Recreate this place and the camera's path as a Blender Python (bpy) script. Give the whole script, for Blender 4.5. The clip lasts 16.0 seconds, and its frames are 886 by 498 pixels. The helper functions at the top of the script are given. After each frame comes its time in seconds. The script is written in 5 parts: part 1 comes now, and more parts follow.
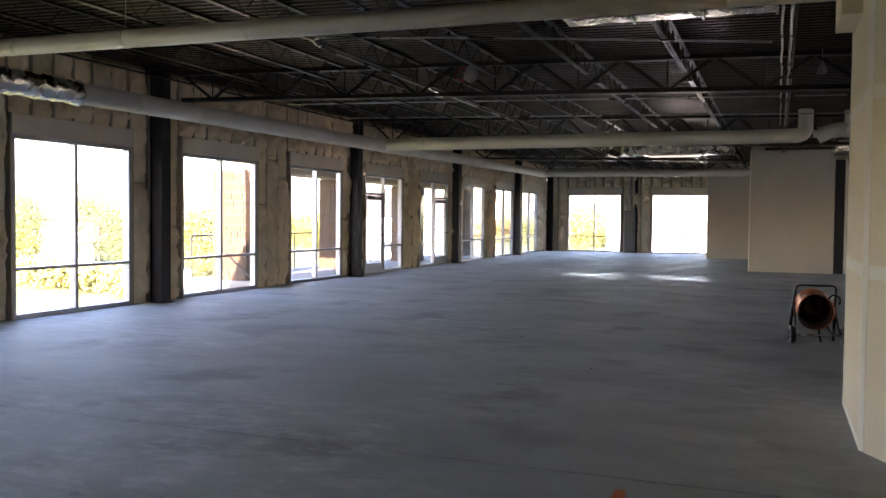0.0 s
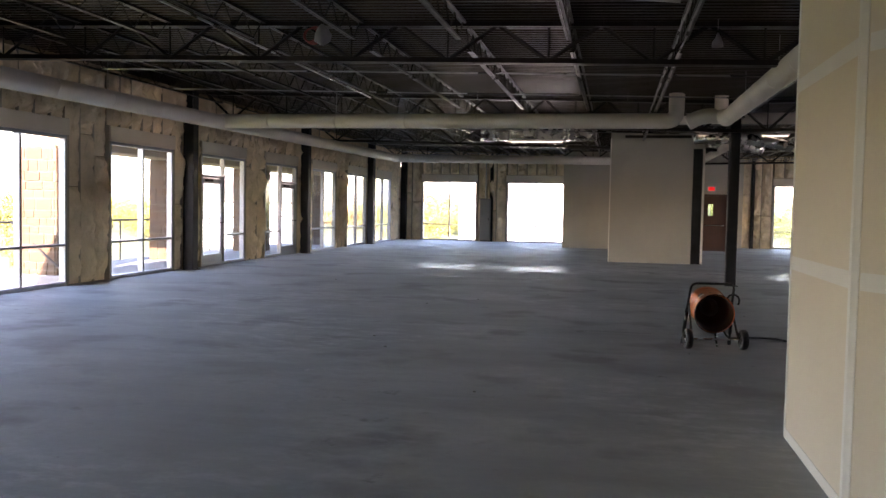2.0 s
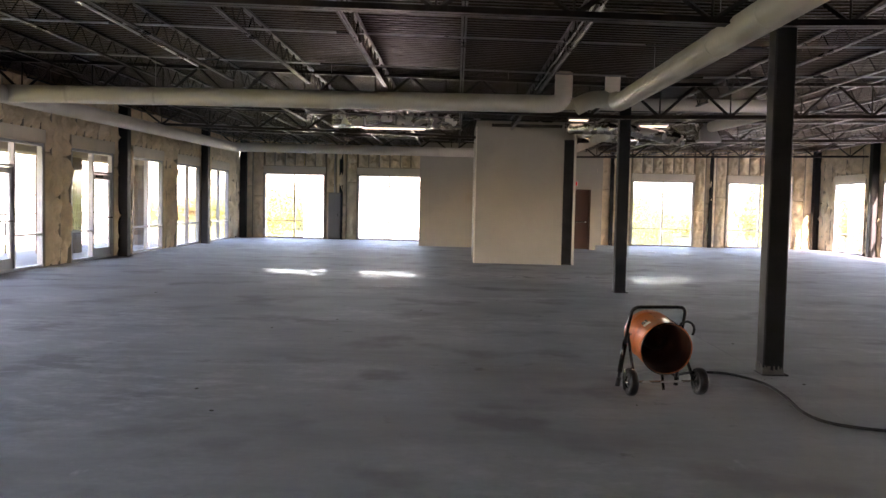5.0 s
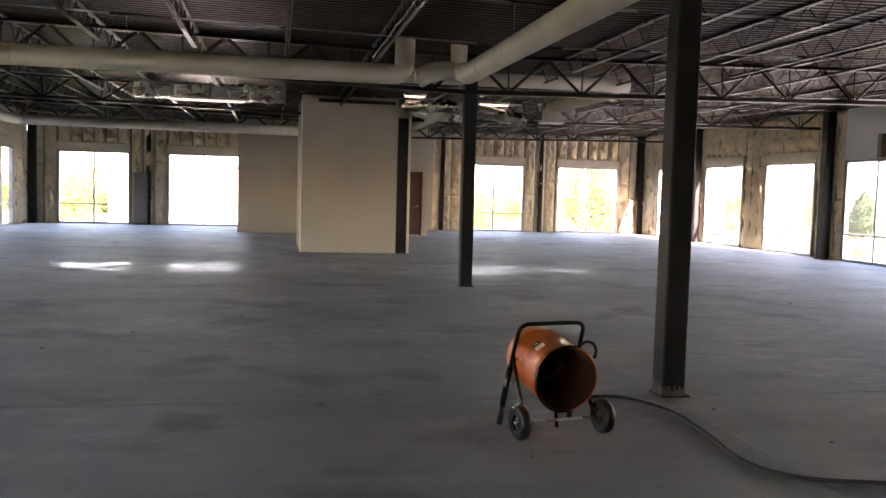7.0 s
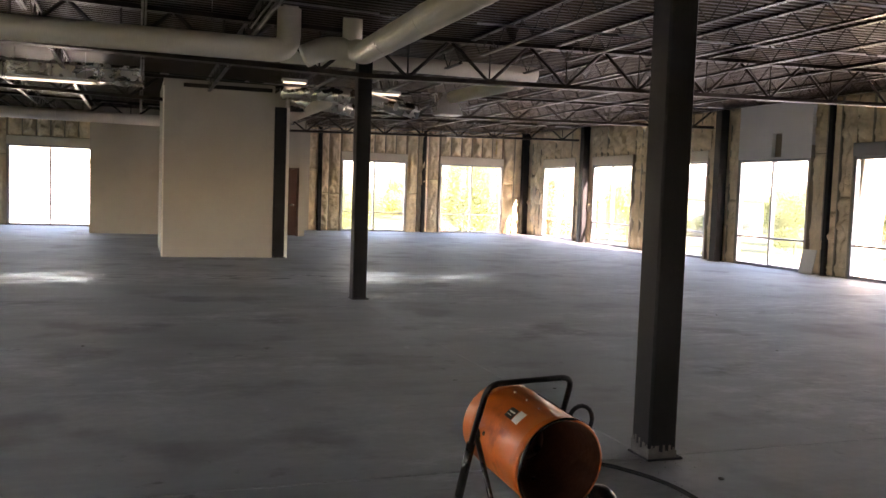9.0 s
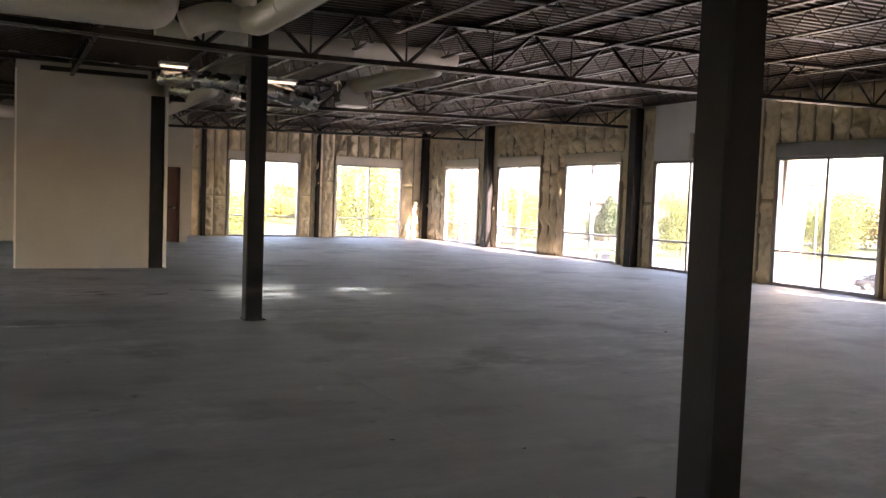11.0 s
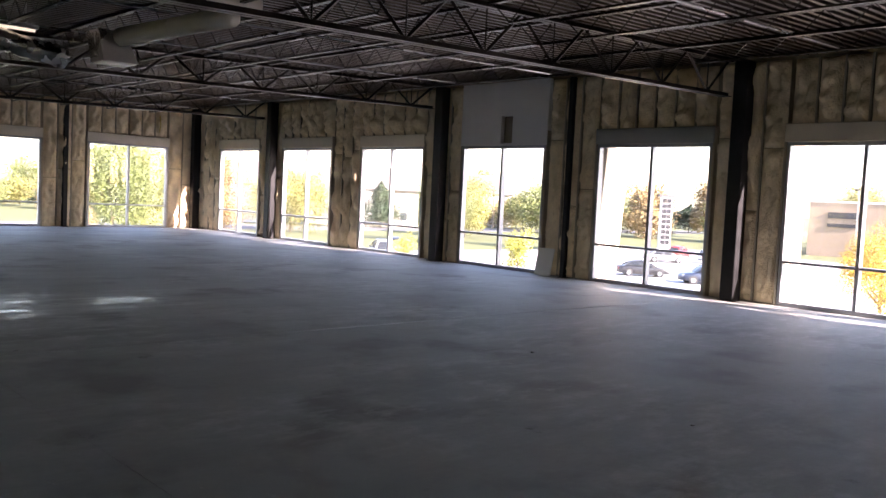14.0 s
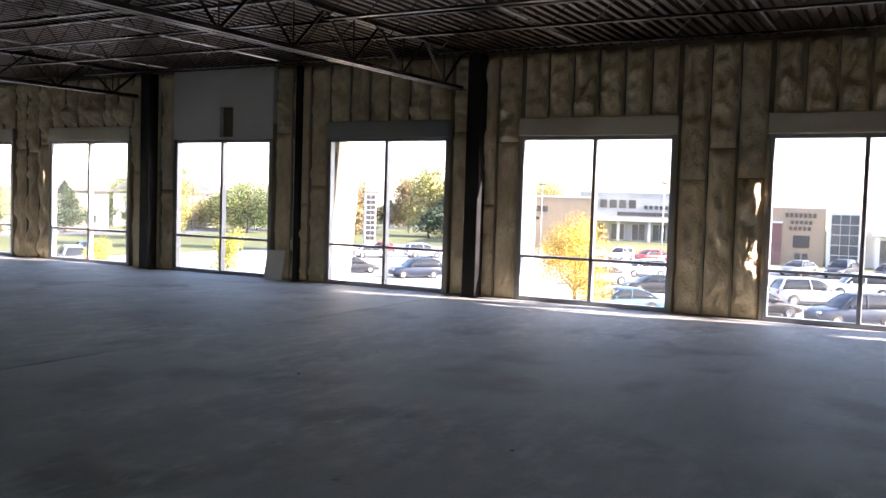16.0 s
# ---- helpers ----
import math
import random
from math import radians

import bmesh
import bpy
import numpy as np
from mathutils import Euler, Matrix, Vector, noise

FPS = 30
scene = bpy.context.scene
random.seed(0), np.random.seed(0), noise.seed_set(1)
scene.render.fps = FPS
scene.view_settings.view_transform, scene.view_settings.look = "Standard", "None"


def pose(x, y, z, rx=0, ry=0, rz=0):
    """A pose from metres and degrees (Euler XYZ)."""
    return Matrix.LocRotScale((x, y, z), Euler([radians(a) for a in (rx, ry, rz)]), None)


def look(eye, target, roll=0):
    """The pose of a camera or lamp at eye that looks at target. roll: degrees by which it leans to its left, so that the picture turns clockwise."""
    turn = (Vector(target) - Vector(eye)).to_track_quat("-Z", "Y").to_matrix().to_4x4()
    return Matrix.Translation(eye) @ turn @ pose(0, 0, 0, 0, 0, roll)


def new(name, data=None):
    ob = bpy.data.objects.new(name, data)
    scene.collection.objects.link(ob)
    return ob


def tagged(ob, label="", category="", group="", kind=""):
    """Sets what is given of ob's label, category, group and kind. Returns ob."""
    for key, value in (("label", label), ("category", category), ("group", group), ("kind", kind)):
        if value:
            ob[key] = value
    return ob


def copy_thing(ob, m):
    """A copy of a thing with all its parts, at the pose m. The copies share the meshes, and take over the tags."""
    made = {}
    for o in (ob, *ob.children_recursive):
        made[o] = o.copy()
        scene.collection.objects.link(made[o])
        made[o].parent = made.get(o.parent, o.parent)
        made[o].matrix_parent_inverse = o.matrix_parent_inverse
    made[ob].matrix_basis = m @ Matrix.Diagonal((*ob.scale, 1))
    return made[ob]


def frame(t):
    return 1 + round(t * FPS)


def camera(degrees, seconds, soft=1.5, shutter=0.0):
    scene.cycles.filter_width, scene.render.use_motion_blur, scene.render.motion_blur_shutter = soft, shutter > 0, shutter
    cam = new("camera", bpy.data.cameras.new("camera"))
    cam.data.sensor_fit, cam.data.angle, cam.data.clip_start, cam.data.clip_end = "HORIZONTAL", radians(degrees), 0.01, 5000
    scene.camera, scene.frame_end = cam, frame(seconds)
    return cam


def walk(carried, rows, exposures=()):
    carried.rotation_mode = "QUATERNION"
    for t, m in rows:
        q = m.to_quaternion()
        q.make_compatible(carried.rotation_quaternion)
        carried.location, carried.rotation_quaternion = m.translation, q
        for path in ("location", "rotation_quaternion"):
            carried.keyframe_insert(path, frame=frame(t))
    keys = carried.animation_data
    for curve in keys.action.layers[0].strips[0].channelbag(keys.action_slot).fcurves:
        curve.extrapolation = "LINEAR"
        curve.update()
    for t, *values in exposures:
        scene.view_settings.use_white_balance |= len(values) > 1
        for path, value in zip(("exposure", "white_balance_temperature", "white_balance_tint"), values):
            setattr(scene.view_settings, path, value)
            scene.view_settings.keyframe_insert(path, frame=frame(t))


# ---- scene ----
cam = camera(54.1, 16.0)
EXPOSURES = [(0, 4.27, 6950, 37), (2, 4.34, 7000, 38), (3, 4.69, 7200, 39), (6.5, 4.67, 7450, 39), (8.5, 4.55, 7650, 38), (11.5, 4.16, 7750, 38), (12.5, 3.97, 7550, 37), (13.5, 3.41, 7200, 36), (14.2, 3.37, 6750, 35), (15, 3.21, 6600, 33), (16, 3.13, 6700, 29)]
PATH = [
    (0, (0.303, -3.128, 1.536), (-0.416, -1.263, 1.462), 0.6),
    (0.5, (0.135, -2.725, 1.536), (-0.525, -0.839, 1.45), 0.3),
    (1, (-0.017, -2.286, 1.536), (-0.609, -0.378, 1.444), 1.0),
    (1.5, (-0.176, -1.86, 1.536), (-0.665, 0.077, 1.446), 1.1),
    (2, (-0.338, -1.412, 1.536), (-0.724, 0.548, 1.437), 1.1),
    (2.5, (-0.5, -0.962, 1.542), (-0.833, 1.007, 1.439), 1.4),
    (3, (-0.647, -0.522, 1.545), (-0.916, 1.458, 1.447), 1.1),
    (3.5, (-0.762, -0.053, 1.548), (-0.971, 1.933, 1.447), 0.9),
    (4, (-0.846, 0.424, 1.55), (-0.99, 2.416, 1.448), 0.9),
    (6.5, (-1.048, 2.777, 1.582), (-0.802, 4.758, 1.461), 1.6),
    (7, (-1.046, 3.247, 1.587), (-0.669, 5.206, 1.451), 1.6),
    (7.5, (-1.022, 3.704, 1.588), (-0.588, 5.652, 1.444), 1.9),
    (8, (-1.02, 4.16, 1.588), (-0.486, 6.081, 1.441), 1.9),
    (8.5, (-0.999, 4.625, 1.584), (-0.406, 6.529, 1.441), 2.3),
    (9, (-0.974, 5.104, 1.586), (-0.31, 6.986, 1.454), 2.0),
    (11.5, (-0.508, 7.353, 1.524), (0.48, 9.088, 1.406), 2.2),
    (12, (-0.392, 7.788, 1.517), (0.694, 9.463, 1.393), 2.4),
    (12.5, (-0.264, 8.215, 1.526), (0.878, 9.852, 1.397), 3.2),
    (13, (-0.131, 8.637, 1.534), (1.09, 10.216, 1.412), 2.7),
    (13.5, (0.007, 9.047, 1.538), (1.276, 10.588, 1.413), 2.6),
    (14, (0.14, 9.383, 1.538), (1.481, 10.862, 1.413), 2.8),
    (14.5, (0.27, 9.72, 1.533), (1.723, 11.09, 1.415), 2.1),
    (15, (0.399, 10.021, 1.527), (1.938, 11.292, 1.412), 2.3),
    (15.5, (0.517, 10.287, 1.52), (2.181, 11.392, 1.41), 2.3),
    (16, (0.628, 10.523, 1.516), (2.387, 11.469, 1.413), 1.8),
]
walk(cam, [(t, look(eye, target, roll)) for t, eye, target, roll in PATH], exposures=EXPOSURES)

# ---- world, sun, exposure ----
SUN_EL, SUN_AZ = 28.0, 13.0          # degrees above the horizon, and east of south
world = bpy.data.worlds.new("world")
scene.world = world
world.use_nodes = True
wn = world.node_tree
sky = wn.nodes.new("ShaderNodeTexSky")
sky.sky_type, sky.sun_disc = "NISHITA", False
sky.sun_elevation, sky.sun_rotation = radians(SUN_EL), radians(180 - SUN_AZ)
wn.nodes["Background"].inputs["Strength"].default_value = 0.12
wn.links.new(sky.outputs[0], wn.nodes["Background"].inputs[0])
sun_data = bpy.data.lights.new("sun", "SUN")
sun_data.energy, sun_data.angle, sun_data.color = 4.2, radians(0.5), (1.0, 0.93, 0.82)
sun = new("sun", sun_data)
ce, se = math.cos(radians(SUN_EL)), math.sin(radians(SUN_EL))
sun_from = Vector((math.sin(radians(SUN_AZ)) * ce, -math.cos(radians(SUN_AZ)) * ce, se))
sun.matrix_world = look(sun_from * 60, (0, 0, 0))


# ---- materials ----
def material(name, base, rough=0.7, metal=0.0, var=0.25, fine=40.0, coarse=1.2, bump=0.2, rough_var=0.1,
             stain=None, per_object=0.0, clear=0.0, streak=None, spec=0.5):
    """A surface whose colour, gloss and relief vary at two scales."""
    m = bpy.data.materials.new(name)
    m.use_nodes = True
    nt = m.node_tree
    n, l = nt.nodes, nt.links
    b = n["Principled BSDF"]
    geo = n.new("ShaderNodeTexCoord")
    src = geo.outputs["Object"]
    if streak:
        mp = n.new("ShaderNodeMapping")
        mp.inputs["Scale"].default_value = streak
        l.new(src, mp.inputs[0])
        src = mp.outputs[0]

    def noise_tex(scale, detail):
        t = n.new("ShaderNodeTexNoise")
        t.inputs["Scale"].default_value, t.inputs["Detail"].default_value = scale, detail
        l.new(src, t.inputs["Vector"])
        return t.outputs["Fac"]

    def mix(fac, a, c, blend="MIX"):
        x = n.new("ShaderNodeMix")
        x.data_type, x.blend_type = "RGBA", blend
        for sock, val in ((x.inputs[0], fac), (x.inputs[6], a), (x.inputs[7], c)):
            if isinstance(val, bpy.types.NodeSocket):
                l.new(val, sock)
            elif isinstance(val, (int, float)):
                sock.default_value = val
            else:
                sock.default_value = (*val, 1)
        return x.outputs[2]

    def ramp(fac, lo, hi, a=0.0, c=1.0):
        r = n.new("ShaderNodeMapRange")
        r.inputs[1].default_value, r.inputs[2].default_value, r.inputs[3].default_value, r.inputs[4].default_value = lo, hi, a, c
        l.new(fac, r.inputs[0])
        return r.outputs[0]

    nf, nc = noise_tex(fine, 6), noise_tex(coarse, 5)
    dark = [c * (1 - var) for c in base]
    lite = [min(1, c * (1 + var)) for c in base]
    col = mix(ramp(nc, 0.3, 0.7), dark, lite)
    col = mix(ramp(nf, 0.25, 0.75, 0, 0.5), col, [c * (1 - var * 0.9) for c in base])
    if stain:
        ns = noise_tex(stain[1], 8)
        col = mix(ramp(ns, stain[2], stain[2] + 0.12), col, stain[0])
    if per_object:
        oi = n.new("ShaderNodeObjectInfo")
        col = mix(ramp(oi.outputs["Random"], 0, 1, 0, per_object), col, [c * 0.55 for c in base])
    l.new(col, b.inputs["Base Color"])
    l.new(ramp(nc, 0.3, 0.7, max(0.02, rough - rough_var), min(1, rough + rough_var)), b.inputs["Roughness"])
    b.inputs["Metallic"].default_value = metal
    b.inputs["Coat Weight"].default_value = clear
    b.inputs["Specular IOR Level"].default_value = spec
    if bump:
        bp = n.new("ShaderNodeBump")
        bp.inputs["Strength"].default_value, bp.inputs["Distance"].default_value = bump, 0.02
        l.new(nf, bp.inputs["Height"])
        l.new(bp.outputs[0], b.inputs["Normal"])
    return m


def glass_material():
    m = bpy.data.materials.new("window_glass")
    m.use_nodes = True
    n, l = m.node_tree.nodes, m.node_tree.links
    out = n["Material Output"]
    n.remove(n["Principled BSDF"])
    tr, gl, mx = n.new("ShaderNodeBsdfTransparent"), n.new("ShaderNodeBsdfGlossy"), n.new("ShaderNodeMixShader")
    lw, pw, mr = n.new("ShaderNodeLayerWeight"), n.new("ShaderNodeMath"), n.new("ShaderNodeMapRange")
    pw.operation = "POWER"
    pw.inputs[1].default_value = 5.0
    l.new(lw.outputs["Facing"], pw.inputs[0])
    l.new(pw.outputs[0], mr.inputs[0])
    mr.inputs[3].default_value, mr.inputs[4].default_value = 0.035, 0.75
    tr.inputs[0].default_value = (0.93, 0.96, 0.95, 1)
    gl.inputs["Roughness"].default_value = 0.02
    l.new(mr.outputs[0], mx.inputs[0])
    l.new(tr.outputs[0], mx.inputs[1])
    l.new(gl.outputs[0], mx.inputs[2])
    # a thin film of building dust on the pane
    dust, film, ns, fr = n.new("ShaderNodeBsdfTranslucent"), n.new("ShaderNodeMixShader"), n.new("ShaderNodeTexNoise"), n.new("ShaderNodeMapRange")
    co = n.new("ShaderNodeTexCoord")
    dust.inputs[0].default_value = (0.8, 0.78, 0.74, 1)
    ns.inputs["Scale"].default_value, ns.inputs["Detail"].default_value = 2.0, 6
    fr.inputs[1].default_value, fr.inputs[2].default_value, fr.inputs[3].default_value, fr.inputs[4].default_value = 0.3, 0.75, 0.004, 0.018
    l.new(co.outputs["Object"], ns.inputs["Vector"])
    l.new(ns.outputs["Fac"], fr.inputs[0])
    l.new(fr.outputs[0], film.inputs[0])
    l.new(mx.outputs[0], film.inputs[1])
    l.new(dust.outputs[0], film.inputs[2])
    l.new(film.outputs[0], out.inputs[0])
    return m


def glow(name, colour, strength):
    m = bpy.data.materials.new(name)
    m.use_nodes = True
    b = m.node_tree.nodes["Principled BSDF"]
    b.inputs["Base Color"].default_value = (*colour, 1)
    b.inputs["Emission Color"].default_value = (*colour, 1)
    b.inputs["Emission Strength"].default_value = strength
    return m


CONCRETE = material("concrete_slab", (0.368, 0.385, 0.380), 0.72, 0, 0.20, 14, 0.6, 0.06, 0.06, stain=((0.24, 0.243, 0.24), 0.9, 0.54), spec=0.42)
def shine_band(m):
    """A shinier, streaky band across the slab, made where the window glints should fall."""
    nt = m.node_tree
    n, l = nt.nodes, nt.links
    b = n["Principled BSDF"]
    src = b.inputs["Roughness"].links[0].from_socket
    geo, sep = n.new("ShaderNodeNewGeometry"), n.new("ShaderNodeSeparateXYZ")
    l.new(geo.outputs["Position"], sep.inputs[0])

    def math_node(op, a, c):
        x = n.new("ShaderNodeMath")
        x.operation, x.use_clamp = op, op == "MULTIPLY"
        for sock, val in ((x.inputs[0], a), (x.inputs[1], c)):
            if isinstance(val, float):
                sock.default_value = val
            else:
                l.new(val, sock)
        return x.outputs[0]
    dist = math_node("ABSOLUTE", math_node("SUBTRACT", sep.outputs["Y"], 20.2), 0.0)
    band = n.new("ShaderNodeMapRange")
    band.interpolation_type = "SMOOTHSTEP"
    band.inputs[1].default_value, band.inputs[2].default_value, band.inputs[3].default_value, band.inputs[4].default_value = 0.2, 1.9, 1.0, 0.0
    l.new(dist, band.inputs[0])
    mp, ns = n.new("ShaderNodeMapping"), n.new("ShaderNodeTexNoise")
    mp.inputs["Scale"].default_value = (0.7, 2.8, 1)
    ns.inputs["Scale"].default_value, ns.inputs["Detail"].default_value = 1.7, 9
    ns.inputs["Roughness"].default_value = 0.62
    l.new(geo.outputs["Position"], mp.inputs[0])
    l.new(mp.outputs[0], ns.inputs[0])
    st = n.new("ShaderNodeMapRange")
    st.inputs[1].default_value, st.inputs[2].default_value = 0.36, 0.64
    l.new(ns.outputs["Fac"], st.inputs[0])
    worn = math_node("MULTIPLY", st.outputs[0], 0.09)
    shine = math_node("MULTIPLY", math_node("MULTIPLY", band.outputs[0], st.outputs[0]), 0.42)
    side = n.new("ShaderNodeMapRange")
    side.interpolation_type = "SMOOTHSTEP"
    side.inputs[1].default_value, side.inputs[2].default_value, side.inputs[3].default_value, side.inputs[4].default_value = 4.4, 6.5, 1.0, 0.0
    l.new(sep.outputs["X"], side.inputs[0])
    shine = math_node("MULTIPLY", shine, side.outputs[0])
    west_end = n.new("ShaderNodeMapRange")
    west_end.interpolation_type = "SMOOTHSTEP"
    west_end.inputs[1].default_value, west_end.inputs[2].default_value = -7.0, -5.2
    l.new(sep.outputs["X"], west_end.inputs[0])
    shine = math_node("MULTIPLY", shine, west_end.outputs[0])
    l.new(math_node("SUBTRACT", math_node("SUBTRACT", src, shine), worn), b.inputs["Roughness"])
    # pale scuffs and dark smears in the trowelled skin
    base = b.inputs["Base Color"].links[0].from_socket

    def layer(col, scale, stretch, lo, hi, tint, gate_scale, gate_lo):
        m1, t1, t2 = n.new("ShaderNodeMapping"), n.new("ShaderNodeTexNoise"), n.new("ShaderNodeTexNoise")
        m1.inputs["Scale"].default_value = stretch
        t1.inputs["Scale"].default_value, t1.inputs["Detail"].default_value = scale, 9
        t1.inputs["Roughness"].default_value = 0.68
        t2.inputs["Scale"].default_value, t2.inputs["Detail"].default_value = gate_scale, 3
        l.new(geo.outputs["Position"], m1.inputs[0])
        l.new(m1.outputs[0], t1.inputs[0])
        l.new(geo.outputs["Position"], t2.inputs[0])
        r1, r2 = n.new("ShaderNodeMapRange"), n.new("ShaderNodeMapRange")
        r1.inputs[1].default_value, r1.inputs[2].default_value = lo, hi
        r2.inputs[1].default_value, r2.inputs[2].default_value = gate_lo, gate_lo + 0.14
        l.new(t1.outputs["Fac"], r1.inputs[0])
        l.new(t2.outputs["Fac"], r2.inputs[0])
        x = n.new("ShaderNodeMix")
        x.data_type = "RGBA"
        l.new(math_node("MULTIPLY", r1.outputs[0], r2.outputs[0]), x.inputs[0])
        l.new(col, x.inputs[6])
        x.inputs[7].default_value = (*tint, 1)
        return x.outputs[2]
    col = layer(base, 1.1, (0.35, 1.2, 1), 0.45, 0.8, (0.245, 0.25, 0.245), 0.5, 0.35)
    col = layer(col, 4.0, (0.7, 1.2, 1), 0.48, 0.74, (0.54, 0.545, 0.55), 0.30, 0.46)
    col = layer(col, 7.0, (1.0, 0.4, 1), 0.60, 0.72, (0.52, 0.52, 0.53), 0.42, 0.54)
    col = layer(col, 6.0, (0.12, 1.0, 1), 0.62, 0.74, (0.50, 0.50, 0.51), 0.37, 0.54)
    col = layer(col, 3.2, (1, 1, 1), 0.60, 0.72, (0.12, 0.12, 0.115), 0.7, 0.48)
    l.new(col, b.inputs["Base Color"])


shine_band(CONCRETE)
JOINT = material("joint_filler", (0.08, 0.08, 0.08), 0.9)
SHEATHING = material("wall_sheathing", (0.25, 0.20, 0.14), 0.9, 0, 0.3, 18, 2)
FOAM = material("sprayed_foam", (0.80, 0.655, 0.45), 0.85, 0, 0.24, 26, 3.5, 0.9, 0.08, stain=((0.40, 0.29, 0.17), 3.0, 0.60), per_object=0.35)
STUD = material("galvanised_stud", (0.36, 0.315, 0.25), 0.6, 0.3, 0.2)
HEADER = material("header_board", (0.60, 0.53, 0.42), 0.7, 0, 0.12, 30, 1.5, 0.1)
HEADER_GREY = material("grey_metal_header", (0.30, 0.31, 0.31), 0.5, 0.4, 0.1)
GYPSUM = material("grey_gypsum_board", (0.68, 0.67, 0.645), 0.8, 0, 0.07, 30, 1.2, 0.05)
ALU = material("aluminium_frame", (0.29, 0.305, 0.335), 0.42, 0.5, 0.08, 60, 3, 0.03)
GLASS = glass_material()
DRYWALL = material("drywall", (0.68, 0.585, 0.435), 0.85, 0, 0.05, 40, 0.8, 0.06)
# darker, greyer drywall than the partition's, for the shaft and core walls
BOARD_DARK = material("bare_darker_board", (0.41, 0.38, 0.32), 0.85, 0, 0.09, 40, 0.8, 0.06, stain=((0.36, 0.33, 0.28), 0.7, 0.58))
MUD = material("joint_compound", (0.72, 0.68, 0.59), 0.8, 0, 0.06, 40, 2, 0.06)
STEEL = material("dark_steel_column", (0.017, 0.017, 0.019), 0.55, 0.1, 0.35, 50, 3, 0.04, stain=((0.05, 0.045, 0.04), 3.0, 0.62), spec=0.22)
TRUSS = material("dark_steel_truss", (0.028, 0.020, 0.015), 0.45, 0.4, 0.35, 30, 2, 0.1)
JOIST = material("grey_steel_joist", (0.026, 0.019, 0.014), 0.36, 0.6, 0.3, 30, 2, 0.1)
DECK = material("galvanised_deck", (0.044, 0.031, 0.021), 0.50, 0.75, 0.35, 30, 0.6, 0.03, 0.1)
DUCT = material("painted_duct", (0.66, 0.61, 0.53), 0.5, 0.15, 0.1, 20, 1.2, 0.05)
FOIL = material("foil_wrap", (0.66, 0.64, 0.60), 0.26, 1.0, 0.1, 14, 5, 0.9)
CONDUIT = material("steel_conduit", (0.36, 0.355, 0.35), 0.3, 0.9, 0.15)
DOORWOOD = material("brown_door", (0.065, 0.022, 0.013), 0.45, 0, 0.2, 30, 2, 0.05)
ORANGE = material("orange_paint", (0.60, 0.125, 0.016), 0.42, 0.0, 0.14, 60, 6, 0.02, clear=0.12, stain=((0.30, 0.06, 0.012), 7.0, 0.60))
BLACKTUBE = material("black_tube", (0.011, 0.0105, 0.0105), 0.3, 0.1, 0.2)
RUBBER = material("black_rubber", (0.022, 0.022, 0.022), 0.75, 0, 0.2, 80, 8, 0.2)
DARKSTEEL = material("dark_inner_steel", (0.085, 0.034, 0.018), 0.45, 0.3, 0.3)
CHROME = material("bright_steel", (0.6, 0.6, 0.6), 0.25, 1.0, 0.1)
LABELW = material("white_label", (0.75, 0.75, 0.72), 0.5, 0, 0.05)
LABELB = material("black_label", (0.02, 0.02, 0.02), 0.5, 0, 0.05)
GROUT = material("dried_grout", (0.125, 0.12, 0.11), 0.95, 0, 0.4, 60, 12, 0.3)
DUST = material("concrete_dust", (0.12, 0.115, 0.105), 0.95, 0, 0.3, 30, 3, 0.2)
PLASTIC = material("white_plastic", (0.8, 0.8, 0.8), 0.3, 0, 0.05)
EXITRED = glow("exit_sign_red", (0.8, 0.03, 0.02), 0.035)
TUBELIGHT = glow("lamp_tube", (1.0, 0.93, 0.70), 0.09)
STUCCO = material("exterior_stucco", (0.62, 0.55, 0.44), 0.9, 0, 0.08, 50, 1, 0.15)
STONE = material("exterior_stone", (0.085, 0.045, 0.020), 0.85, 0, 0.3, 20, 3, 0.4, per_object=0.6)
MORTAR = material("mortar", (0.12, 0.10, 0.075), 0.9, 0, 0.15)
# the porch roof's shade is put into this colour: darker and bluer than PAVING
SHADED_PORCHSLAB = material("shaded_porch_concrete", (0.17, 0.17, 0.175), 0.85, 0, 0.12, 20, 0.5, 0.1)
SOFFIT = material("porch_soffit", (0.34, 0.27, 0.20), 0.8, 0, 0.1, 20, 1, 0.05)
GRASS = material("grass", (0.085, 0.095, 0.026), 0.95, 0, 0.3, 3.0, 0.06, 0.4)
ASPHALT = material("asphalt", (0.11, 0.11, 0.112), 0.9, 0, 0.2, 25, 0.15, 0.2)
PAVING = material("pale_concrete_paving", (0.42, 0.41, 0.38), 0.85, 0, 0.12, 20, 0.4, 0.1)
PAINTLINE = material("white_line_paint", (0.75, 0.75, 0.72), 0.7, 0, 0.1)


# ---- mesh helpers ----
def thing(name, at, label="", category="", group="", kind=""):
    ob = new(name)
    ob.location = at
    ob.empty_display_size = 0.1
    return tagged(ob, label, category, group, kind)


def base_of(ob):
    p = Vector((0, 0, 0))
    while ob:
        p += ob.location
        ob = ob.parent
    return p


def part(name, bm, mat, parent=None, label="", smooth=False):
    """Links a bmesh given in world places as one mesh object under parent."""
    if parent:
        bmesh.ops.translate(bm, verts=bm.verts, vec=-base_of(parent))
    me = bpy.data.meshes.new(name)
    bmesh.ops.recalc_face_normals(bm, faces=bm.faces)
    bm.to_mesh(me)
    bm.free()
    if smooth:
        me.polygons.foreach_set("use_smooth", [True] * len(me.polygons))
    me.materials.append(mat)
    ob = new(name, me)
    ob.parent = parent
    return tagged(ob, label)


